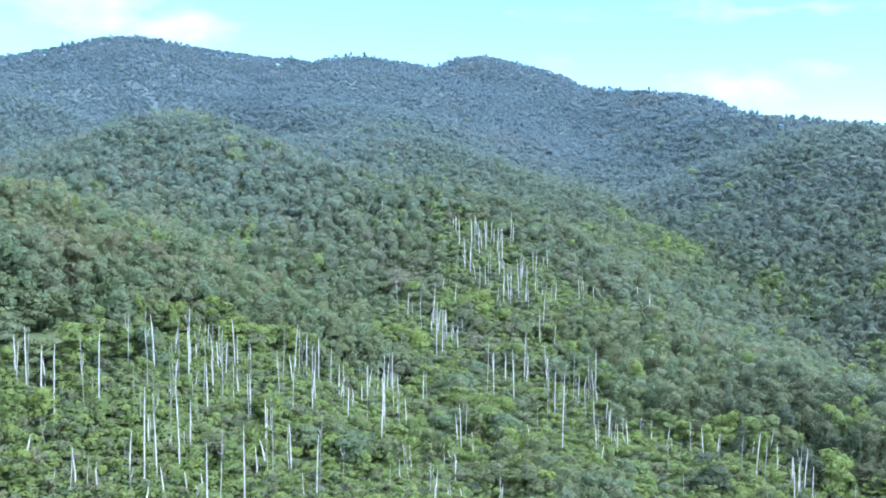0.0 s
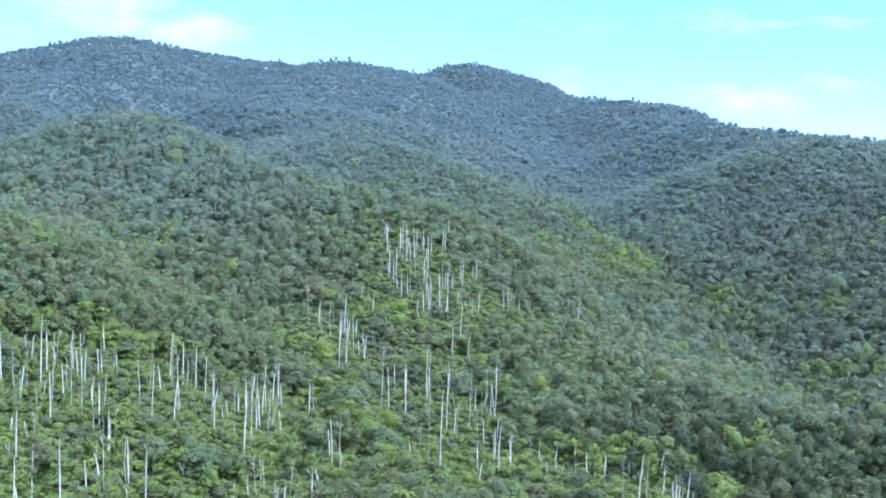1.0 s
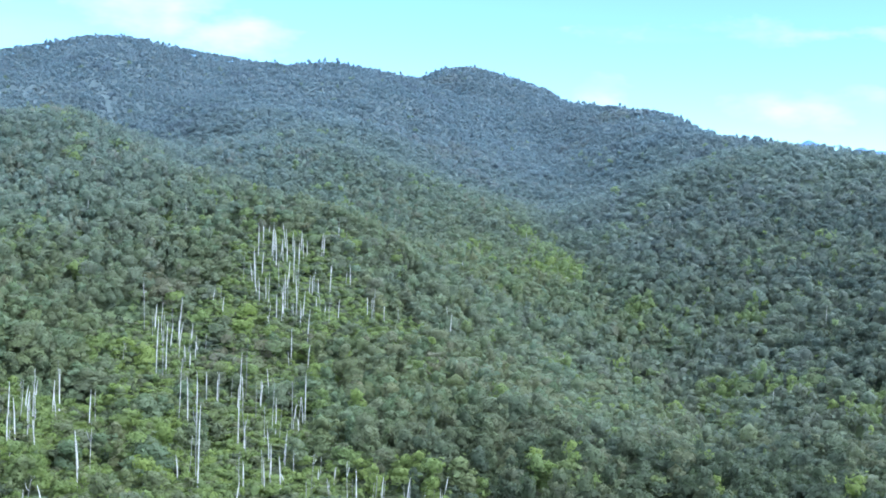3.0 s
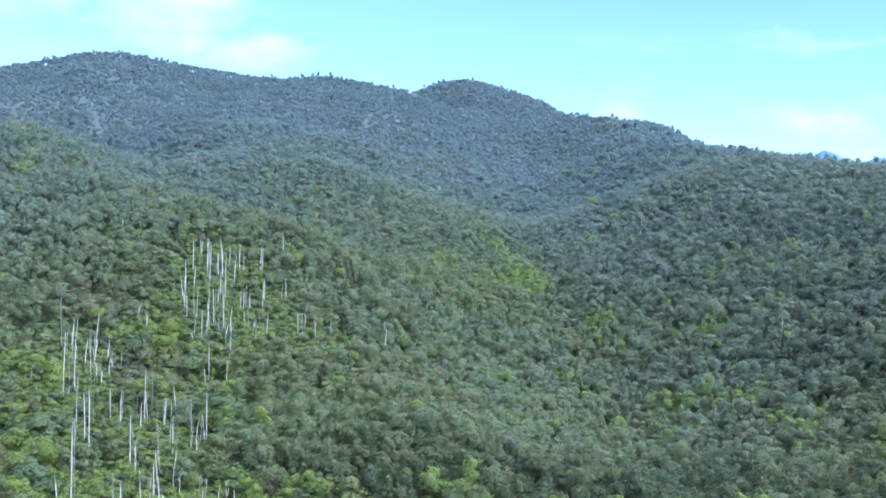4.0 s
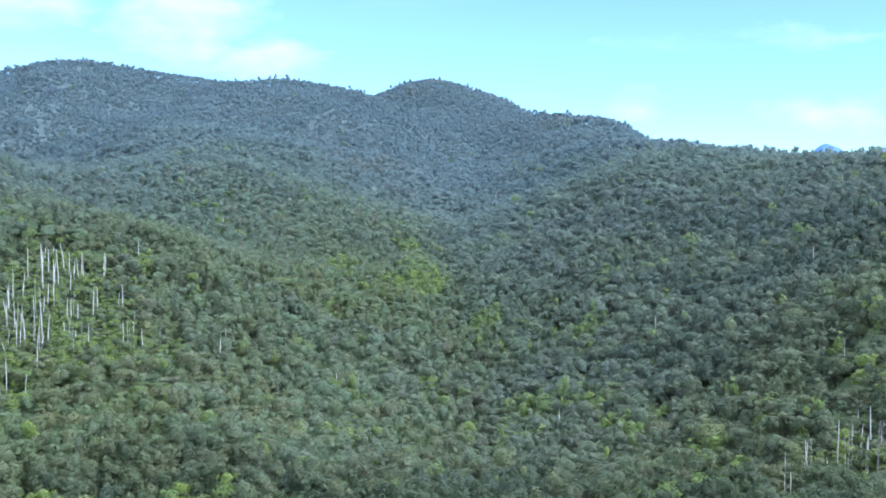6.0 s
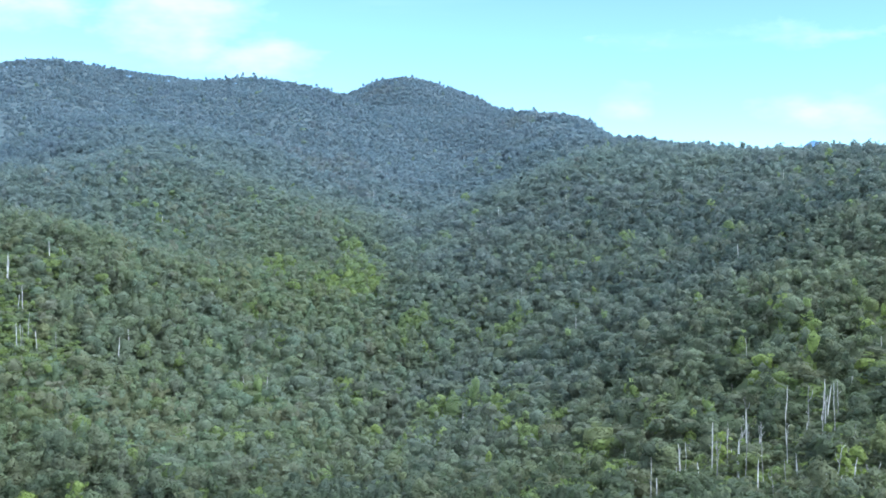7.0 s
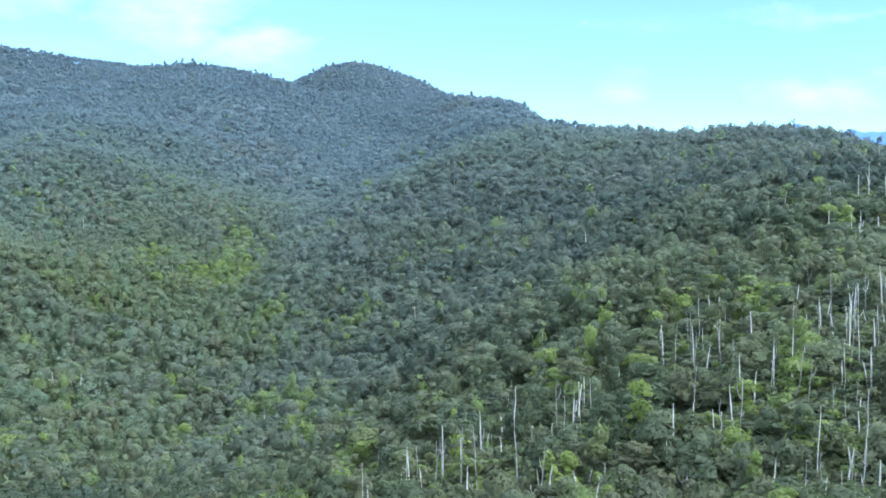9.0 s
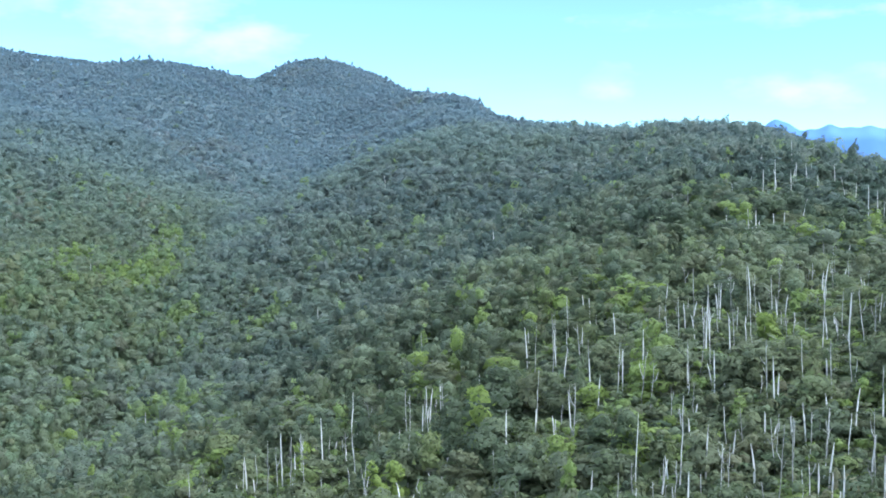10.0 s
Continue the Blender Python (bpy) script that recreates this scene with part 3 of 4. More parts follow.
SNAGS_RIM = [
    (316.8, 260.8, 7.5), (331.8, 261.7, 7.6), (326.8, 261.8, 8.1), (329.0, 261.8, 8.9), (324.2, 262.9, 8.6), (304.1, 264.3, 13.4), (325.1, 264.9, 8.5), (286.1, 266.1, 5.5),
    (283.3, 267.0, 5.7), (320.7, 267.4, 9.2), (327.8, 268.1, 6.8), (259.3, 268.2, 6.8), (284.2, 269.2, 6.0), (318.9, 271.0, 8.3), (270.7, 271.8, 6.0), (343.3, 271.9, 9.2),
    (274.3, 274.8, 5.5), (249.3, 278.1, 7.9), (336.8, 278.1, 12.9), (260.9, 278.1, 10.1), (271.6, 278.2, 5.5), (282.7, 279.7, 7.1), (341.9, 282.9, 10.8), (313.7, 282.9, 5.8),
    (342.8, 283.7, 5.9), (315.9, 284.2, 8.5), (296.0, 284.5, 13.2), (252.9, 284.8, 6.9), (328.9, 285.4, 12.2), (274.0, 285.8, 5.5), (292.8, 286.5, 7.3), (286.9, 286.9, 5.6),
    (327.9, 287.3, 5.5),
]
SNAGS_KNOLL = [
    (335.0, 287.4, 10.0), (249.4, 287.6, 14.5), (312.9, 287.8, 7.4), (246.4, 289.8, 14.4), (227.7, 291.6, 11.4), (241.3, 293.5, 12.0), (310.1, 294.4, 10.4), (316.8, 295.4, 11.4),
    (308.9, 296.0, 12.8), (350.0, 296.3, 7.9), (294.7, 297.6, 6.0), (242.1, 298.5, 11.4), (256.5, 299.2, 18.3), (290.2, 299.7, 12.5), (342.2, 300.7, 15.1), (351.4, 301.8, 9.9),
    (305.1, 302.1, 13.7), (235.0, 302.3, 9.4), (350.0, 303.3, 11.6), (345.8, 304.6, 5.9), (320.7, 305.0, 13.8), (245.5, 305.2, 11.7), (236.6, 305.4, 9.5), (322.6, 305.8, 17.5),
    (347.8, 308.3, 10.1), (265.8, 308.8, 12.5), (253.2, 309.6, 8.6), (338.0, 309.8, 7.4), (341.4, 310.0, 5.5), (225.4, 310.1, 8.2), (339.3, 310.5, 6.9), (269.4, 311.0, 12.4),
    (259.1, 311.9, 6.3),
]
SNAGS_SHOULDER = [
    (328.4, 312.2, 10.8), (249.9, 312.5, 8.1), (340.4, 312.9, 6.1), (264.9, 315.0, 11.9), (351.5, 315.8, 7.7), (323.7, 316.6, 10.5), (268.4, 316.6, 9.1), (301.2, 317.0, 10.2),
    (332.4, 317.3, 10.8), (272.0, 318.2, 9.8), (339.2, 318.5, 5.5), (251.7, 319.1, 6.0), (270.5, 320.6, 7.1), (239.8, 321.3, 6.6), (331.0, 321.7, 7.5), (335.2, 322.5, 8.6),
    (319.5, 322.5, 11.5), (317.3, 322.7, 8.1), (294.3, 325.3, 11.6), (328.2, 325.4, 11.8), (300.0, 326.4, 11.1), (326.3, 326.7, 6.5), (339.9, 327.2, 14.0), (348.4, 327.3, 5.5),
    (323.5, 328.2, 15.2), (290.7, 328.9, 13.5), (226.0, 329.1, 5.5), (335.1, 330.9, 12.6), (340.6, 331.3, 9.9), (332.1, 332.0, 11.8), (294.9, 332.1, 13.7), (300.9, 333.1, 8.3),
    (255.4, 333.7, 7.7),
]
SNAGS_BANK = [
    (298.0, 335.2, 8.1), (316.9, 335.8, 7.0), (357.6, 336.9, 8.9), (338.3, 339.6, 8.3), (324.2, 340.5, 6.0), (355.9, 342.7, 8.5), (363.4, 343.0, 5.7), (296.1, 344.1, 9.7),
    (298.3, 345.6, 12.4), (351.4, 346.5, 6.3), (352.8, 347.7, 7.5), (358.8, 350.2, 7.5), (254.8, 353.0, 6.1), (351.3, 353.3, 7.0), (350.0, 357.8, 6.1), (327.2, 359.8, 8.2),
    (363.6, 375.6, 7.9), (263.3, 375.9, 8.0), (366.0, 376.5, 6.6), (367.2, 378.3, 8.6), (360.1, 412.1, 8.4), (355.1, 412.7, 9.9), (364.0, 417.4, 7.0), (354.6, 419.6, 7.8),
    (349.0, 423.3, 7.5), (371.9, 427.8, 8.0), (393.2, 435.1, 12.2), (396.2, 435.7, 10.6), (341.6, 446.2, 7.8), (391.5, 451.5, 9.8), (365.9, 451.6, 10.3), (405.3, 458.1, 5.5),
    (371.2, 458.1, 12.0),
]
SNAGS_LEDGE = [
    (382.8, 463.9, 9.6), (364.9, 465.2, 5.5), (392.2, 465.4, 10.0), (380.2, 467.7, 8.9), (387.5, 476.1, 7.3),
]
SNAGS = SNAGS_GULLY + SNAGS_SLOPE + SNAGS_HOLLOW + SNAGS_SPUR + SNAGS_CREST + SNAGS_EAST + SNAGS_RIM + SNAGS_KNOLL + SNAGS_SHOULDER + SNAGS_BANK + SNAGS_LEDGE
SNAG_XY = np.array([(x, y) for x, y, h in SNAGS], float)


def near_snag(x, y):
    """How far off the nearest dead tree is; the openings stretch towards the camera to keep the trunks in view."""
    best = np.full(len(x), 1e9)
    for sx, sy in SNAG_XY:
        best = np.minimum(best, (x - sx) ** 2 + (0.55 * (y - sy + 4.0)) ** 2)
    return np.sqrt(best)


def scatter(x0, x1, y0, y1, gap, left, right):
    """Tree places on a shaken grid, between two lines that open with y."""
    xs, ys = np.arange(x0, x1, gap), np.arange(y0, y1, gap * 0.87)
    gx, gy = np.meshgrid(xs, ys)
    gx = gx + (np.arange(len(ys)) % 2)[:, None] * gap / 2
    gx, gy = gx.ravel(), gy.ravel()
    gx = gx + rng.uniform(-0.42, 0.42, len(gx)) * gap
    gy = gy + rng.uniform(-0.42, 0.42, len(gy)) * gap
    keep = (gx > left(gy)) & (gx < right(gy))
    return gx[keep], gy[keep]


def left_edge(y):
    return -0.415 * y - 30


def right_edge(y):
    return np.where(y < 720, 340 + 0.42 * (y - 97), 470 - 0.35 * np.clip(y - 1000, 0, 700))


# stands of fresh yellow-green leaves: place and radius
FRESH = [(176, 433, 10.9), (169, 395, 8.3), (121, 582, 15.6), (117, 649, 11.7), (80, 610, 11.2), (277, 304, 4.8), (285, 338, 5), (296, 302, 4.2), (250, 294, 4.2),
         (306, 307, 4.9), (106, 284, 7.6), (115, 628, 9.3), (158, 531, 6.6), (200, 412, 9.5), (171, 335, 5.1), (182, 409, 5.2), (-13, 249, 10.1), (23, 313, 7.6)]
FRESH += [(23, 240, 7.1), (123, 602, 14), (221, 340, 4.6), (116, 423, 7.7), (198, 497, 5.7), (135, 374, 5), (204, 371, 7.8), (190, 423, 9.1), (279, 366, 4.6),
          (19, 395, 8.1), (-15, 333, 10.3), (-38, 201, 7.6), (-60, 210, 5.7), (12, 375, 9.6), (109, 676, 10.5)]


# stands of dull brown, half-dry leaves: place and radius
DRY = [(52, 249, 8.1), (74, 242, 4.7), (-66, 184, 6.2), (319, 265, 5.4), (335, 284, 7), (310, 275, 3.3), (291, 284, 4.9), (329, 249, 5), (16, 347, 10.1), (-17, 386, 9.9), (-99, 264, 5.8)]


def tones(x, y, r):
    """The leaf tone of each tree: painted shade east of the gully, patches, and each tree's own."""
    # lower tones stand in for shade on the spur's west-facing side
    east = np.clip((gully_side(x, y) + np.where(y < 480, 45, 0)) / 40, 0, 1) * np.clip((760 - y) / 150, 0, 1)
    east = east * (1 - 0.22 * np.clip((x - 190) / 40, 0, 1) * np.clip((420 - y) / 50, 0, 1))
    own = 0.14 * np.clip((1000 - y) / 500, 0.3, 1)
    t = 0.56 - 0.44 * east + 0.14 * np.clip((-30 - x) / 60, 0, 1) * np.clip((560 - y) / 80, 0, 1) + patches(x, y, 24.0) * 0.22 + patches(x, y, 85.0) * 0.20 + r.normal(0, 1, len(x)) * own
    # tones lowered in the gully's mouth and raised behind it, to set their brightness
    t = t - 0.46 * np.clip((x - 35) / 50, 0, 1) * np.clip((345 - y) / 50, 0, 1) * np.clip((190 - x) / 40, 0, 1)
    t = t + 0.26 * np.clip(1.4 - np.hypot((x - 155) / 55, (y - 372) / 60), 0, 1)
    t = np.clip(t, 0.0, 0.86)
    lively = r.random(len(x)) < np.clip(0.01 + 0.12 * patches(x + 300, y, 33.0), 0.01, 0.2)
    lively |= r.random(len(x)) < np.clip(patches(x, y, 15.0) - 0.46, 0, 0.5) * 0.5 * np.clip((x + 60) / 60, 0, 1) * np.clip((560 - y) / 60 + 1, 0, 1)
    lively |= (x > 190) & (y < 390) & (r.random(len(x)) < 0.07)
    for fx_, fy_, size in FRESH:
        lively |= ((x - fx_) ** 2 + (0.7 * (y - fy_)) ** 2 < (size * r.uniform(0.4, 1.05, len(x)) * (1.25 if fy_ > 480 else 1.0)) ** 2) & (r.random(len(x)) < 0.92)
    lively &= (y < 800) | (r.random(len(x)) < 0.3)
    t = np.where(lively, r.uniform(0.87, 1.0, len(x)), t)
    return np.where(in_dry(x, y) & (r.random(len(x)) < 0.6), r.uniform(0.79, 0.85, len(x)), t)


def in_dry(x, y):
    inside = np.zeros(len(x), bool)
    for dx, dy, size in DRY:
        inside |= (x - dx) ** 2 + (y - dy) ** 2 < size ** 2
    return inside


def steepness(x, y):
    return np.hypot(ground_height(x + 4, y) - ground_height(x - 4, y), ground_height(x, y + 4) - ground_height(x, y - 4)) / 8


def stand(x0, x1, y0, y1, gap, heights, widths):
    """Trees of one stretch: place, height, crown width, tone; closer on steep ground."""
    x, y = scatter(x0, x1, y0, y1, gap, left_edge, right_edge)
    u, v = scatter(x0, x1, y0, y1, gap * 1.15, left_edge, right_edge)
    steep = rng.random(len(u)) < np.clip((steepness(u, v) - 0.35) * 1.6, 0, 0.9)
    x, y = np.concatenate([x, u[steep]]), np.concatenate([y, v[steep]])
    n = len(x)
    return np.stack([x, y, ground_height(x, y), heights[0] + (heights[1] - heights[0]) * rng.beta(1.7, 2.2, n) + 1.4 * patches(x, y, 13.0) - floor_rise(y),
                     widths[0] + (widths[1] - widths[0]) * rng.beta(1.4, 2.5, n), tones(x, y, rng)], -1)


near_stand = stand(-330, 560, 120, 575, 4.8, (8.8, 12.8), (5.0, 11.0))
hill_stand = stand(-520, 760, 575, 1010, 5.6, (9.0, 12.8), (5.6, 10.4))
high_stand = stand(-720, 620, 1010, 1600, 5.9, (9.2, 13.0), (5.0, 9.4))
# a few old trees stand over the rest
for trees in (near_stand, hill_stand, high_stand):
    old = rng.random(len(trees)) < 0.10
    trees[old, 3] *= rng.uniform(1.12, 1.38, old.sum())
    trees[old, 4] *= rng.uniform(0.85, 1.15, old.sum())
# gaps cut in the stand to make dark hollows, three placed to fit the camera's view
near_stand = near_stand[(patches(near_stand[:, 0], near_stand[:, 1], 5.2) < 0.68) | (near_stand[:, 0] < 40)]
for gx, gy in ((282, 309), (276, 315), (288, 303)):
    near_stand = near_stand[(near_stand[:, 0] - gx) ** 2 + (near_stand[:, 1] - gy) ** 2 > 16]
bare = near_snag(near_stand[:, 0], near_stand[:, 1])
opening = bare < np.where(near_stand[:, 0] < 190, rng.uniform(4.6, 9.8, len(bare)), rng.uniform(2.6, 6.5, len(bare)))
bushes, tall = near_stand[opening], near_stand[~opening]
beside = (bare[~opening] < 13) & (tall[:, 0] < 190)
tall[:, 3] *= np.where(bare[~opening] < 13, np.where(tall[:, 0] < 190, 0.76, 0.85), 1.0)
tall[:, 5] = np.where(beside & (rng.random(len(tall)) < np.where(tall[:, 1] < 300, 0.50, 0.18)), rng.uniform(0.86, 1.0, len(tall)), tall[:, 5])
SINGLE_Y = 214.0
single = (tall[:, 1] < SINGLE_Y) & ~in_dry(tall[:, 0], tall[:, 1]) & (np.abs(tall[:, 0] + 25) < 130)
single &= np.cumsum(single) <= 300
singles, tall = tall[single], tall[~single]

# the distance bands of forest mingle where they meet
all_trees = np.concatenate([tall, hill_stand, high_stand])
blur = all_trees[:, 1] + rng.normal(0, 1, len(all_trees)) * np.clip((all_trees[:, 1] - 300) * 0.17, 0, 85)
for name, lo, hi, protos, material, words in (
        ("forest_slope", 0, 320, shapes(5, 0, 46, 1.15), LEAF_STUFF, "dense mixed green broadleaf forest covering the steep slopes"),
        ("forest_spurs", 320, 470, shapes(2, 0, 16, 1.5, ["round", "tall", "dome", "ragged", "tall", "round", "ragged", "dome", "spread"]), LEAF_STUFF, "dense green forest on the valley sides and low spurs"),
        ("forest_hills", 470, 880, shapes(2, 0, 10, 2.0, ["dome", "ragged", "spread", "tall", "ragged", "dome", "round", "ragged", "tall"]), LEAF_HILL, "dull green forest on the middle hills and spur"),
        ("forest_mountain", 880, 9999, shapes(1, 0, 7, 2.1, ["round", "ragged", "round", "tall", "tall", "ragged", "tall", "round"]), LEAF_HIGH, "forest on the high mountain ridges, tinted by painted haze")):
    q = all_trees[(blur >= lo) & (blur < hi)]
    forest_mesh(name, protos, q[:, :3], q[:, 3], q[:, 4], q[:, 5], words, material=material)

# the forest goes on under the flight path and beside it
vx, vy = scatter(-420, 760, -150, 124, 8.8, lambda y: -330 - 0.2 * y, lambda y: 660 + 0.2 * y)
forest_mesh("forest_valley", shapes(1, 0, 7, 2.4), np.stack([vx, vy, ground_height(vx, vy)], -1), rng.uniform(8, 12.5, len(vx)), rng.uniform(9.0, 14.0, len(vx)), tones(vx, vy, rng),
            "dense green forest on the valley floor")

# regrowth between the dead trunks
bx, by = bushes[:, 0], bushes[:, 1]
extra = rng.uniform(-2.6, 2.6, (2, len(bx)))
bx, by = np.concatenate([bx, bx + extra[0]]), np.concatenate([by, by + extra[1]])
bh, bw = rng.uniform(2.4, 5.4, len(bx)), rng.uniform(3.2, 5.6, len(bx))
# thickets round the feet of the dead trees
feet = np.repeat(np.array(SNAGS, float), 3, axis=0)
bx = np.concatenate([bx, feet[:, 0] + rng.normal(0, 1.9, len(feet))])
by = np.concatenate([by, feet[:, 1] - 1.2 + rng.normal(0, 1.9, len(feet))])
bh = np.concatenate([bh, np.minimum(rng.uniform(2.6, 5.4, len(feet)), 0.6 * feet[:, 2])])
bw = np.concatenate([bw, rng.uniform(2.8, 4.6, len(feet))])
west = bx < 150
fresh = rng.random(len(bx)) * 0.6 + 0.2 + 0.45 * patches(bx, by, 7.0) < np.where(west, np.where(by < 300, 0.80, 0.58), 0.30)
bt = np.where(fresh, rng.uniform(0.86, 0.97, len(bx)), np.where(west, rng.uniform(0.2, 0.8, len(bx)), rng.uniform(0.0, 0.5, len(bx))))
bt = np.where(in_dry(bx, by) & (rng.random(len(bx)) < 0.7), rng.uniform(0.80, 0.86, len(bx)), bt)
forest_mesh("undergrowth_bushes", shapes(2, 0, 16, 1.0, ["bush", "round", "bush", "dome"]), np.stack([bx, by, ground_height(bx, by)], -1),
            bh, bw, bt, "yellow-green regrowth between the dead trunks", "undergrowth")
low = rng.uniform(-5.0, 5.0, (6, len(bx)))
lx, ly = np.concatenate([bx + low[0], bx + low[2], bx + low[4]]), np.concatenate([by + low[1], by + low[3], by + low[5]])
forest_mesh("low_shrubs", shapes(1, 0, 5, 1.2, ["bush", "bush", "round"]), np.stack([lx, ly, ground_height(lx, ly)], -1),
            rng.uniform(1.4, 3.6, len(lx)), rng.uniform(3.0, 5.2, len(lx)), np.where(rng.random(len(lx)) < np.where(lx > 200, 0.2, 0.72), rng.uniform(0.86, 1.0, len(lx)), rng.uniform(0.0, 0.7, len(lx))),
            "low green shrubs on the ground between the dead trunks", "undergrowth")


# ---- single trees in front ----
def tube(bm, points, radii, sides=7):
    """A bent, tapering limb through the points."""
    rings = []
    for i, (p, rad) in enumerate(zip(points, radii)):
        p = Vector(p)
        d = (Vector(points[min(i + 1, len(points) - 1)]) - Vector(points[max(i - 1, 0)])).normalized()
        q = d.to_track_quat("Z", "Y")
        rings.append([bm.verts.new(p + q @ Vector((math.cos(a) * rad, math.sin(a) * rad, 0))) for a in (2 * math.pi * k / sides for k in range(sides))])
    for a, b in zip(rings, rings[1:]):
        for k in range(sides):
            bm.faces.new((a[k], a[(k + 1) % sides], b[(k + 1) % sides], b[k]))
    bm.faces.new(rings[0][::-1])
    bm.faces.new(rings[-1])


def part(name, bm, material, parent, label=""):
    me = bpy.data.meshes.new(name)
    bm.to_mesh(me)
    bm.free()
    for p in me.polygons:
        p.use_smooth = True
    me.materials.append(material)
    ob = new(name, me)
    ob.parent = parent
    return tagged(ob, label)


def forest_tree(kind, r):
    """A living tree, 10 m high: a trunk with limbs, and a crown of leaf sprays."""
    root = new("forest_tree")
    look_of = {"dome": "a broad domed", "spread": "a flat spreading", "ragged": "a ragged open", "round": "a rounded", "tall": "a tall narrow"}[kind]
    tagged(root, "living forest tree with " + look_of + " green crown", "tree", "trees of the gully forest")
    bm = bmesh.new()
    bend = r.uniform(-0.25, 0.25, 4)
    stem = [(0, 0, -0.6), (bend[0], bend[1], 3.0), (bend[2], bend[3], 6.2), (bend[2] * 1.5, bend[1], 8.4)]
    tube(bm, stem, [0.30, 0.20, 0.13, 0.04])
    for k in range(5):
        a, z = r.uniform(0, 6.28), r.uniform(4.0, 6.4)
        o = Vector((bend[2] * z / 6, bend[3] * z / 6, z))
        tube(bm, [o, o + Vector((math.cos(a) * 0.9, math.sin(a) * 0.9, 0.9)), o + Vector((math.cos(a) * 1.8, math.sin(a) * 1.8, 2.1))], [0.09, 0.06, 0.02], 5)
    part("trunk", bm, BARK_LIVE, root, "grey-brown trunk with limbs")
    v, f = crown_shape(kind, 9, 0, 170, 0.8, r)
    mesh_object("crown", v, f, LEAF_TREE, root)
    return root


models = [forest_tree(k, rng) for k in KINDS[:8]]
first_places = []
for n, (x, y, z, h, w, tone) in enumerate(singles):
    m = Matrix.LocRotScale((x, y, z), Euler((0, 0, rng.uniform(0, 6.28))), (w / 6, w / 6, h / 10))
    if n < len(models):
        first_places.append((models[n], m))
    else:
        copy_thing(models[n % len(models)], m)
for model, m in first_places:
    model.matrix_basis = m


# ---- dead trees ----
def dead_tree(r, boughs, fork):
    """A bare standing trunk, 10 m high, bent and leaning, with a broken top, the stubs of its boughs and perhaps a forked head."""
    root = new("dead_tree")
    tagged(root, "dead standing tree, bleached grey trunk " + ("with a forked top" if fork else "without boughs" if boughs == 0 else "with one broken bough" if boughs == 1 else "with a few broken boughs"),
           "dead tree", "dead trees on the slope")
    zs = np.array([-0.08, 0.12, 0.3, 0.48, 0.66, 0.84, 0.97, 1.0]) * 10
    wander = np.cumsum(r.normal(0, 0.085, (len(zs), 2)) * np.array([1, 1, 1, 1, 1, 0.8, 0.3, 0.1])[:, None], 0)
    lean = r.normal(0, 0.035, 2)
    axis = [(wander[i, 0] + lean[0] * z, wander[i, 1] + lean[1] * z, z) for i, z in enumerate(zs)]
    rad = 0.066 * np.array([1.3, 1.0, 0.93, 0.87, 0.80, 0.70, 0.58, 0.25]) * r.uniform(0.75, 1.25)

    def on_trunk(z):
        i = int(np.searchsorted(zs, z)) - 1
        return Vector(axis[i]).lerp(Vector(axis[i + 1]), (z - zs[i]) / (zs[i + 1] - zs[i]))

    bm = bmesh.new()
    tube(bm, axis, rad, 8)
    part("trunk", bm, BARK_DEAD, root, "bleached trunk with a broken top")
    if fork:
        o, a = on_trunk(r.uniform(5.6, 7.4)), r.uniform(0, 6.28)
        side = Vector((math.cos(a), math.sin(a), 0))
        bm = bmesh.new()
        tube(bm, [o, o + side * 0.5 + Vector((0, 0, 0.7)), o + side * 0.75 + Vector((0, 0, 1.8)), o + side * 0.7 + Vector((0, 0, r.uniform(2.2, 3.0)))], [0.07, 0.06, 0.045, 0.02], 6)
        part("bough", bm, BARK_DEAD, root, "upright limb of the fork")
    for k in range(boughs):
        o = on_trunk(r.uniform(4.5, 9.6))
        a, long = r.uniform(0, 6.28), r.uniform(0.35, 1.3)
        d = Vector((math.cos(a), math.sin(a), r.uniform(0.3, 1.6))).normalized()
        bm = bmesh.new()
        tube(bm, [o, o + d * long * 0.55 + Vector((0, 0, 0.05)), o + d * long + Vector((0, 0, long * 0.25))], [0.045, 0.032, 0.014], 5)
        part("bough", bm, BARK_DEAD, root)
    return root


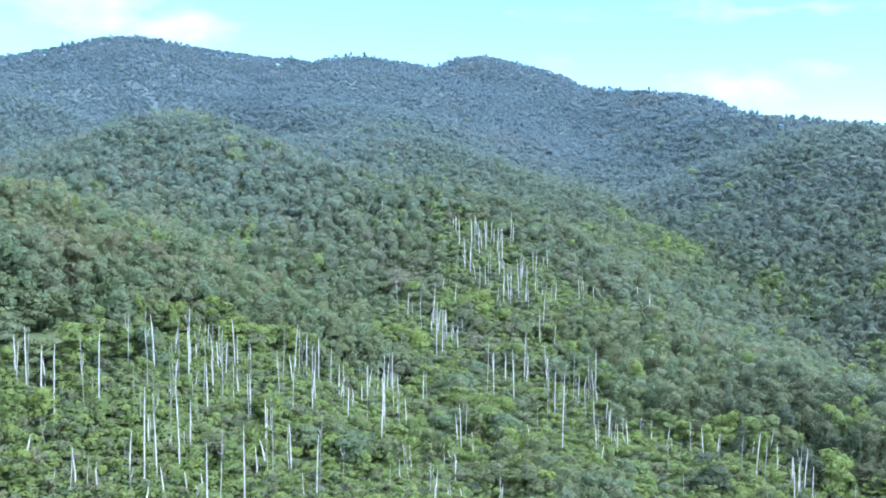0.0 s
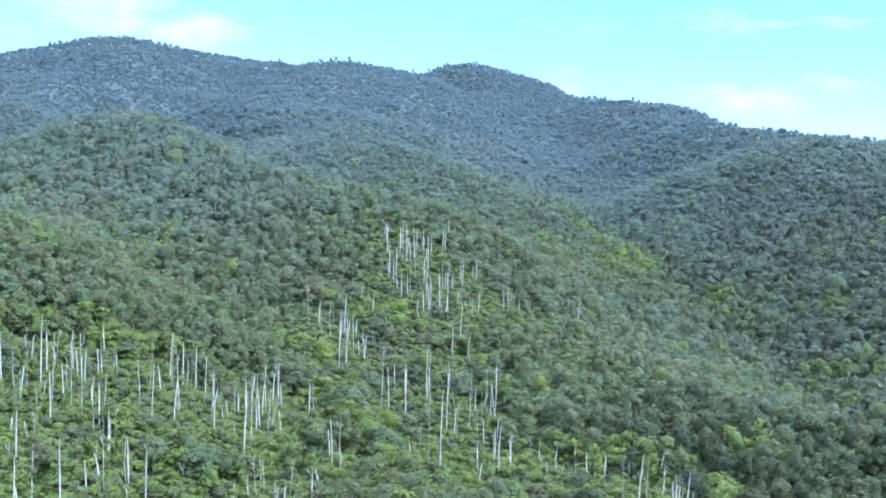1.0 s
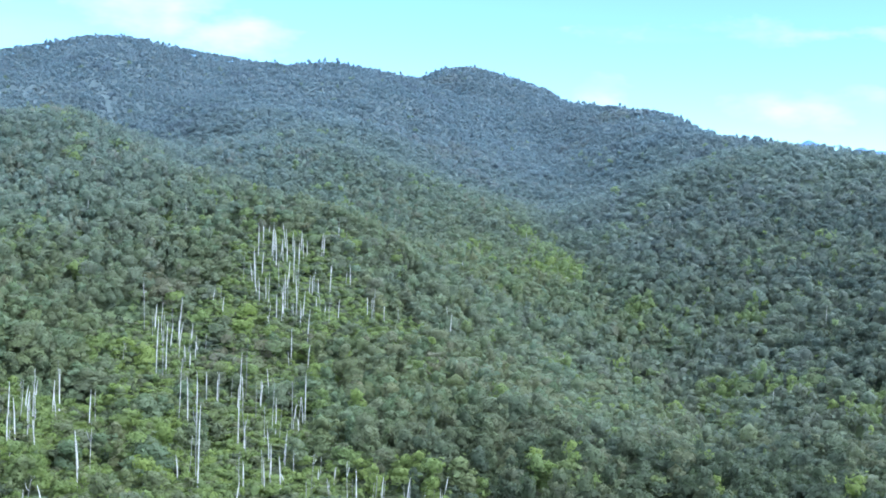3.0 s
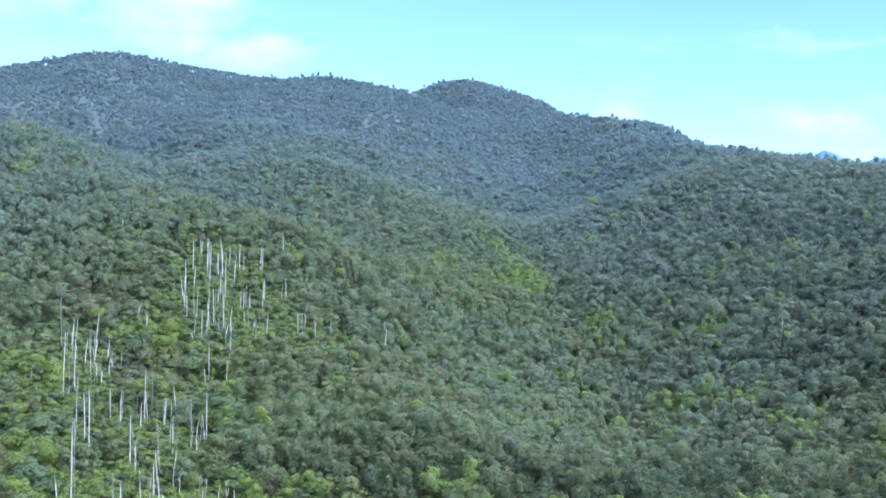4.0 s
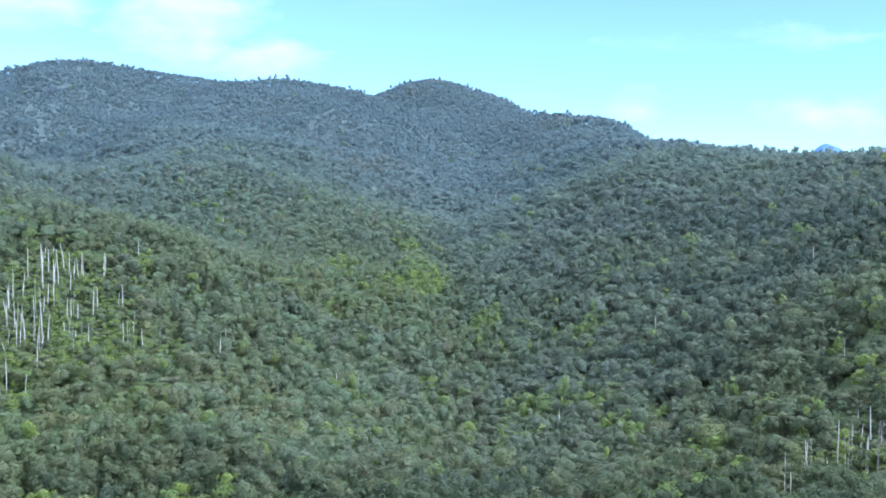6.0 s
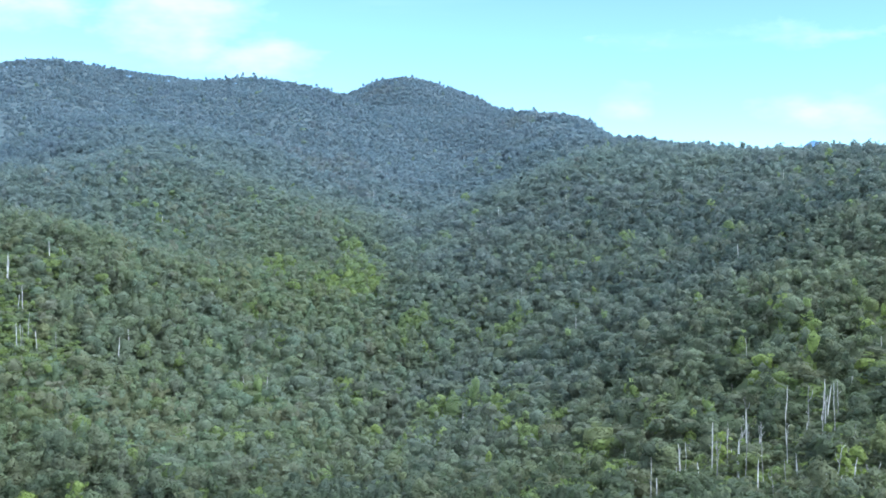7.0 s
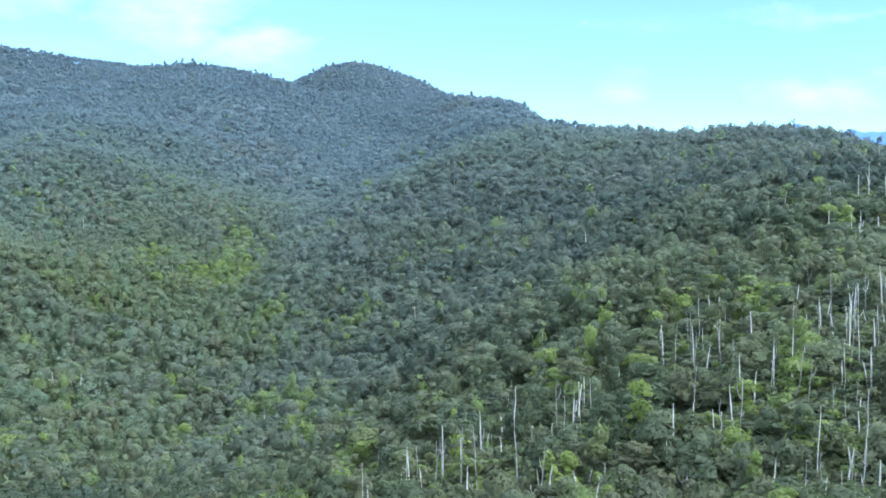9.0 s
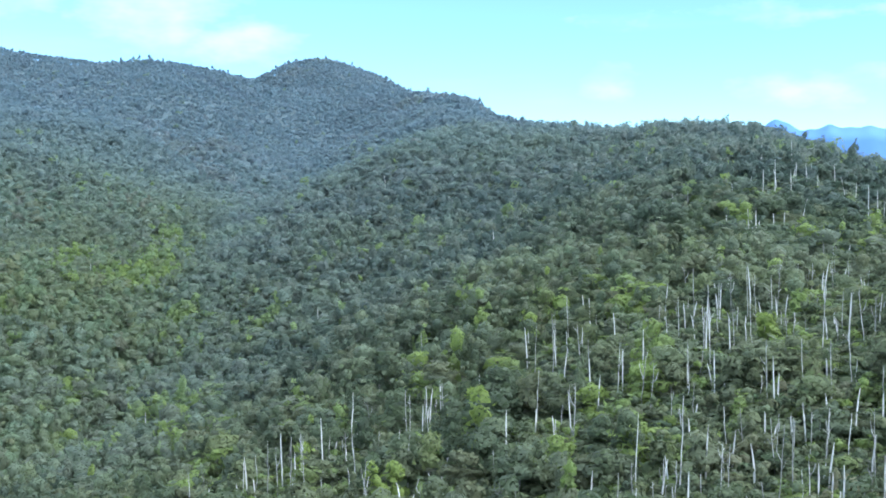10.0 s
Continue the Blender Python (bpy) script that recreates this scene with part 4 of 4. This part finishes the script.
bare_models = [dead_tree(rng, b, f) for b, f in ((1, 0), (2, 0), (3, 1), (0, 0), (4, 0), (5, 1), (2, 0), (6, 1), (3, 0), (1, 1), (4, 0), (0, 0), (7, 0), (2, 1))]
# thinner dead stems between the tall ones
stems = []
for x, y, h in SNAGS:
    if x > 200 and rng.random() < 0.95:
        stems.append((x + rng.normal(0, 6.0), y + rng.normal(0, 8), h * rng.uniform(0.6, 0.9)))
    for k in range(rng.integers(0, 3) if x < 200 else 0):
        stems.append((x + rng.normal(0, 2.4), y + rng.normal(0, 4), h * rng.uniform(0.6, 1.1)))
# and a few lone ones, far apart in the closed forest
for k in range(80):
    y = rng.uniform(340, 980)
    x = rng.uniform(-0.36 * y, 250 + 0.36 * (y - 97) if y < 600 else 340)
    stems.append((x, y, rng.uniform(9.5, 13.0) - float(floor_rise(y))))
for k in range(90):
    y = rng.uniform(860, 1330)
    stems.append((rng.uniform(-0.30 * y, 220), y, rng.uniform(8.0, 12.0)))
all_dead = sorted(SNAGS, key=lambda q: q[1]) + sorted(stems, key=lambda q: q[1])
first_places = []
for n, (x, y, h) in enumerate(all_dead[:300]):
    w = (0.75 + 0.035 * h) * rng.uniform(0.75, 1.15)
    m = Matrix.LocRotScale((x, y, float(ground_height(x, y))), Euler((0, 0, rng.uniform(0, 6.28))), (w, w, h / 10))
    if n < len(bare_models):
        first_places.append((bare_models[n], m))
    else:
        copy_thing(bare_models[n % len(bare_models)], m)
for model, m in first_places:
    model.matrix_basis = m
# the farther ones, thin pale lines in the forest
bm = bmesh.new()
for x, y, h in all_dead[300:]:
    z, lean = float(ground_height(x, y)), rng.normal(0, 0.35, 2)
    tube(bm, [(x, y, z - 0.5), (x + lean[0] * 0.4, y, z + h * 0.45), (x + lean[0], y + lean[1], z + h * 0.8), (x + lean[0] * 1.5, y + lean[1], z + h)], [r * (1.3 if y < 520 else 1.0) for r in (0.12, 0.11, 0.09, 0.04)], 5)
me = bpy.data.meshes.new("dead_stems")
bm.to_mesh(me)
bm.free()
me.materials.append(BARK_DEAD)
tagged(new("dead_stems", me), "thin bleached dead stems scattered through the far forest", "dead tree", kind="stuff")
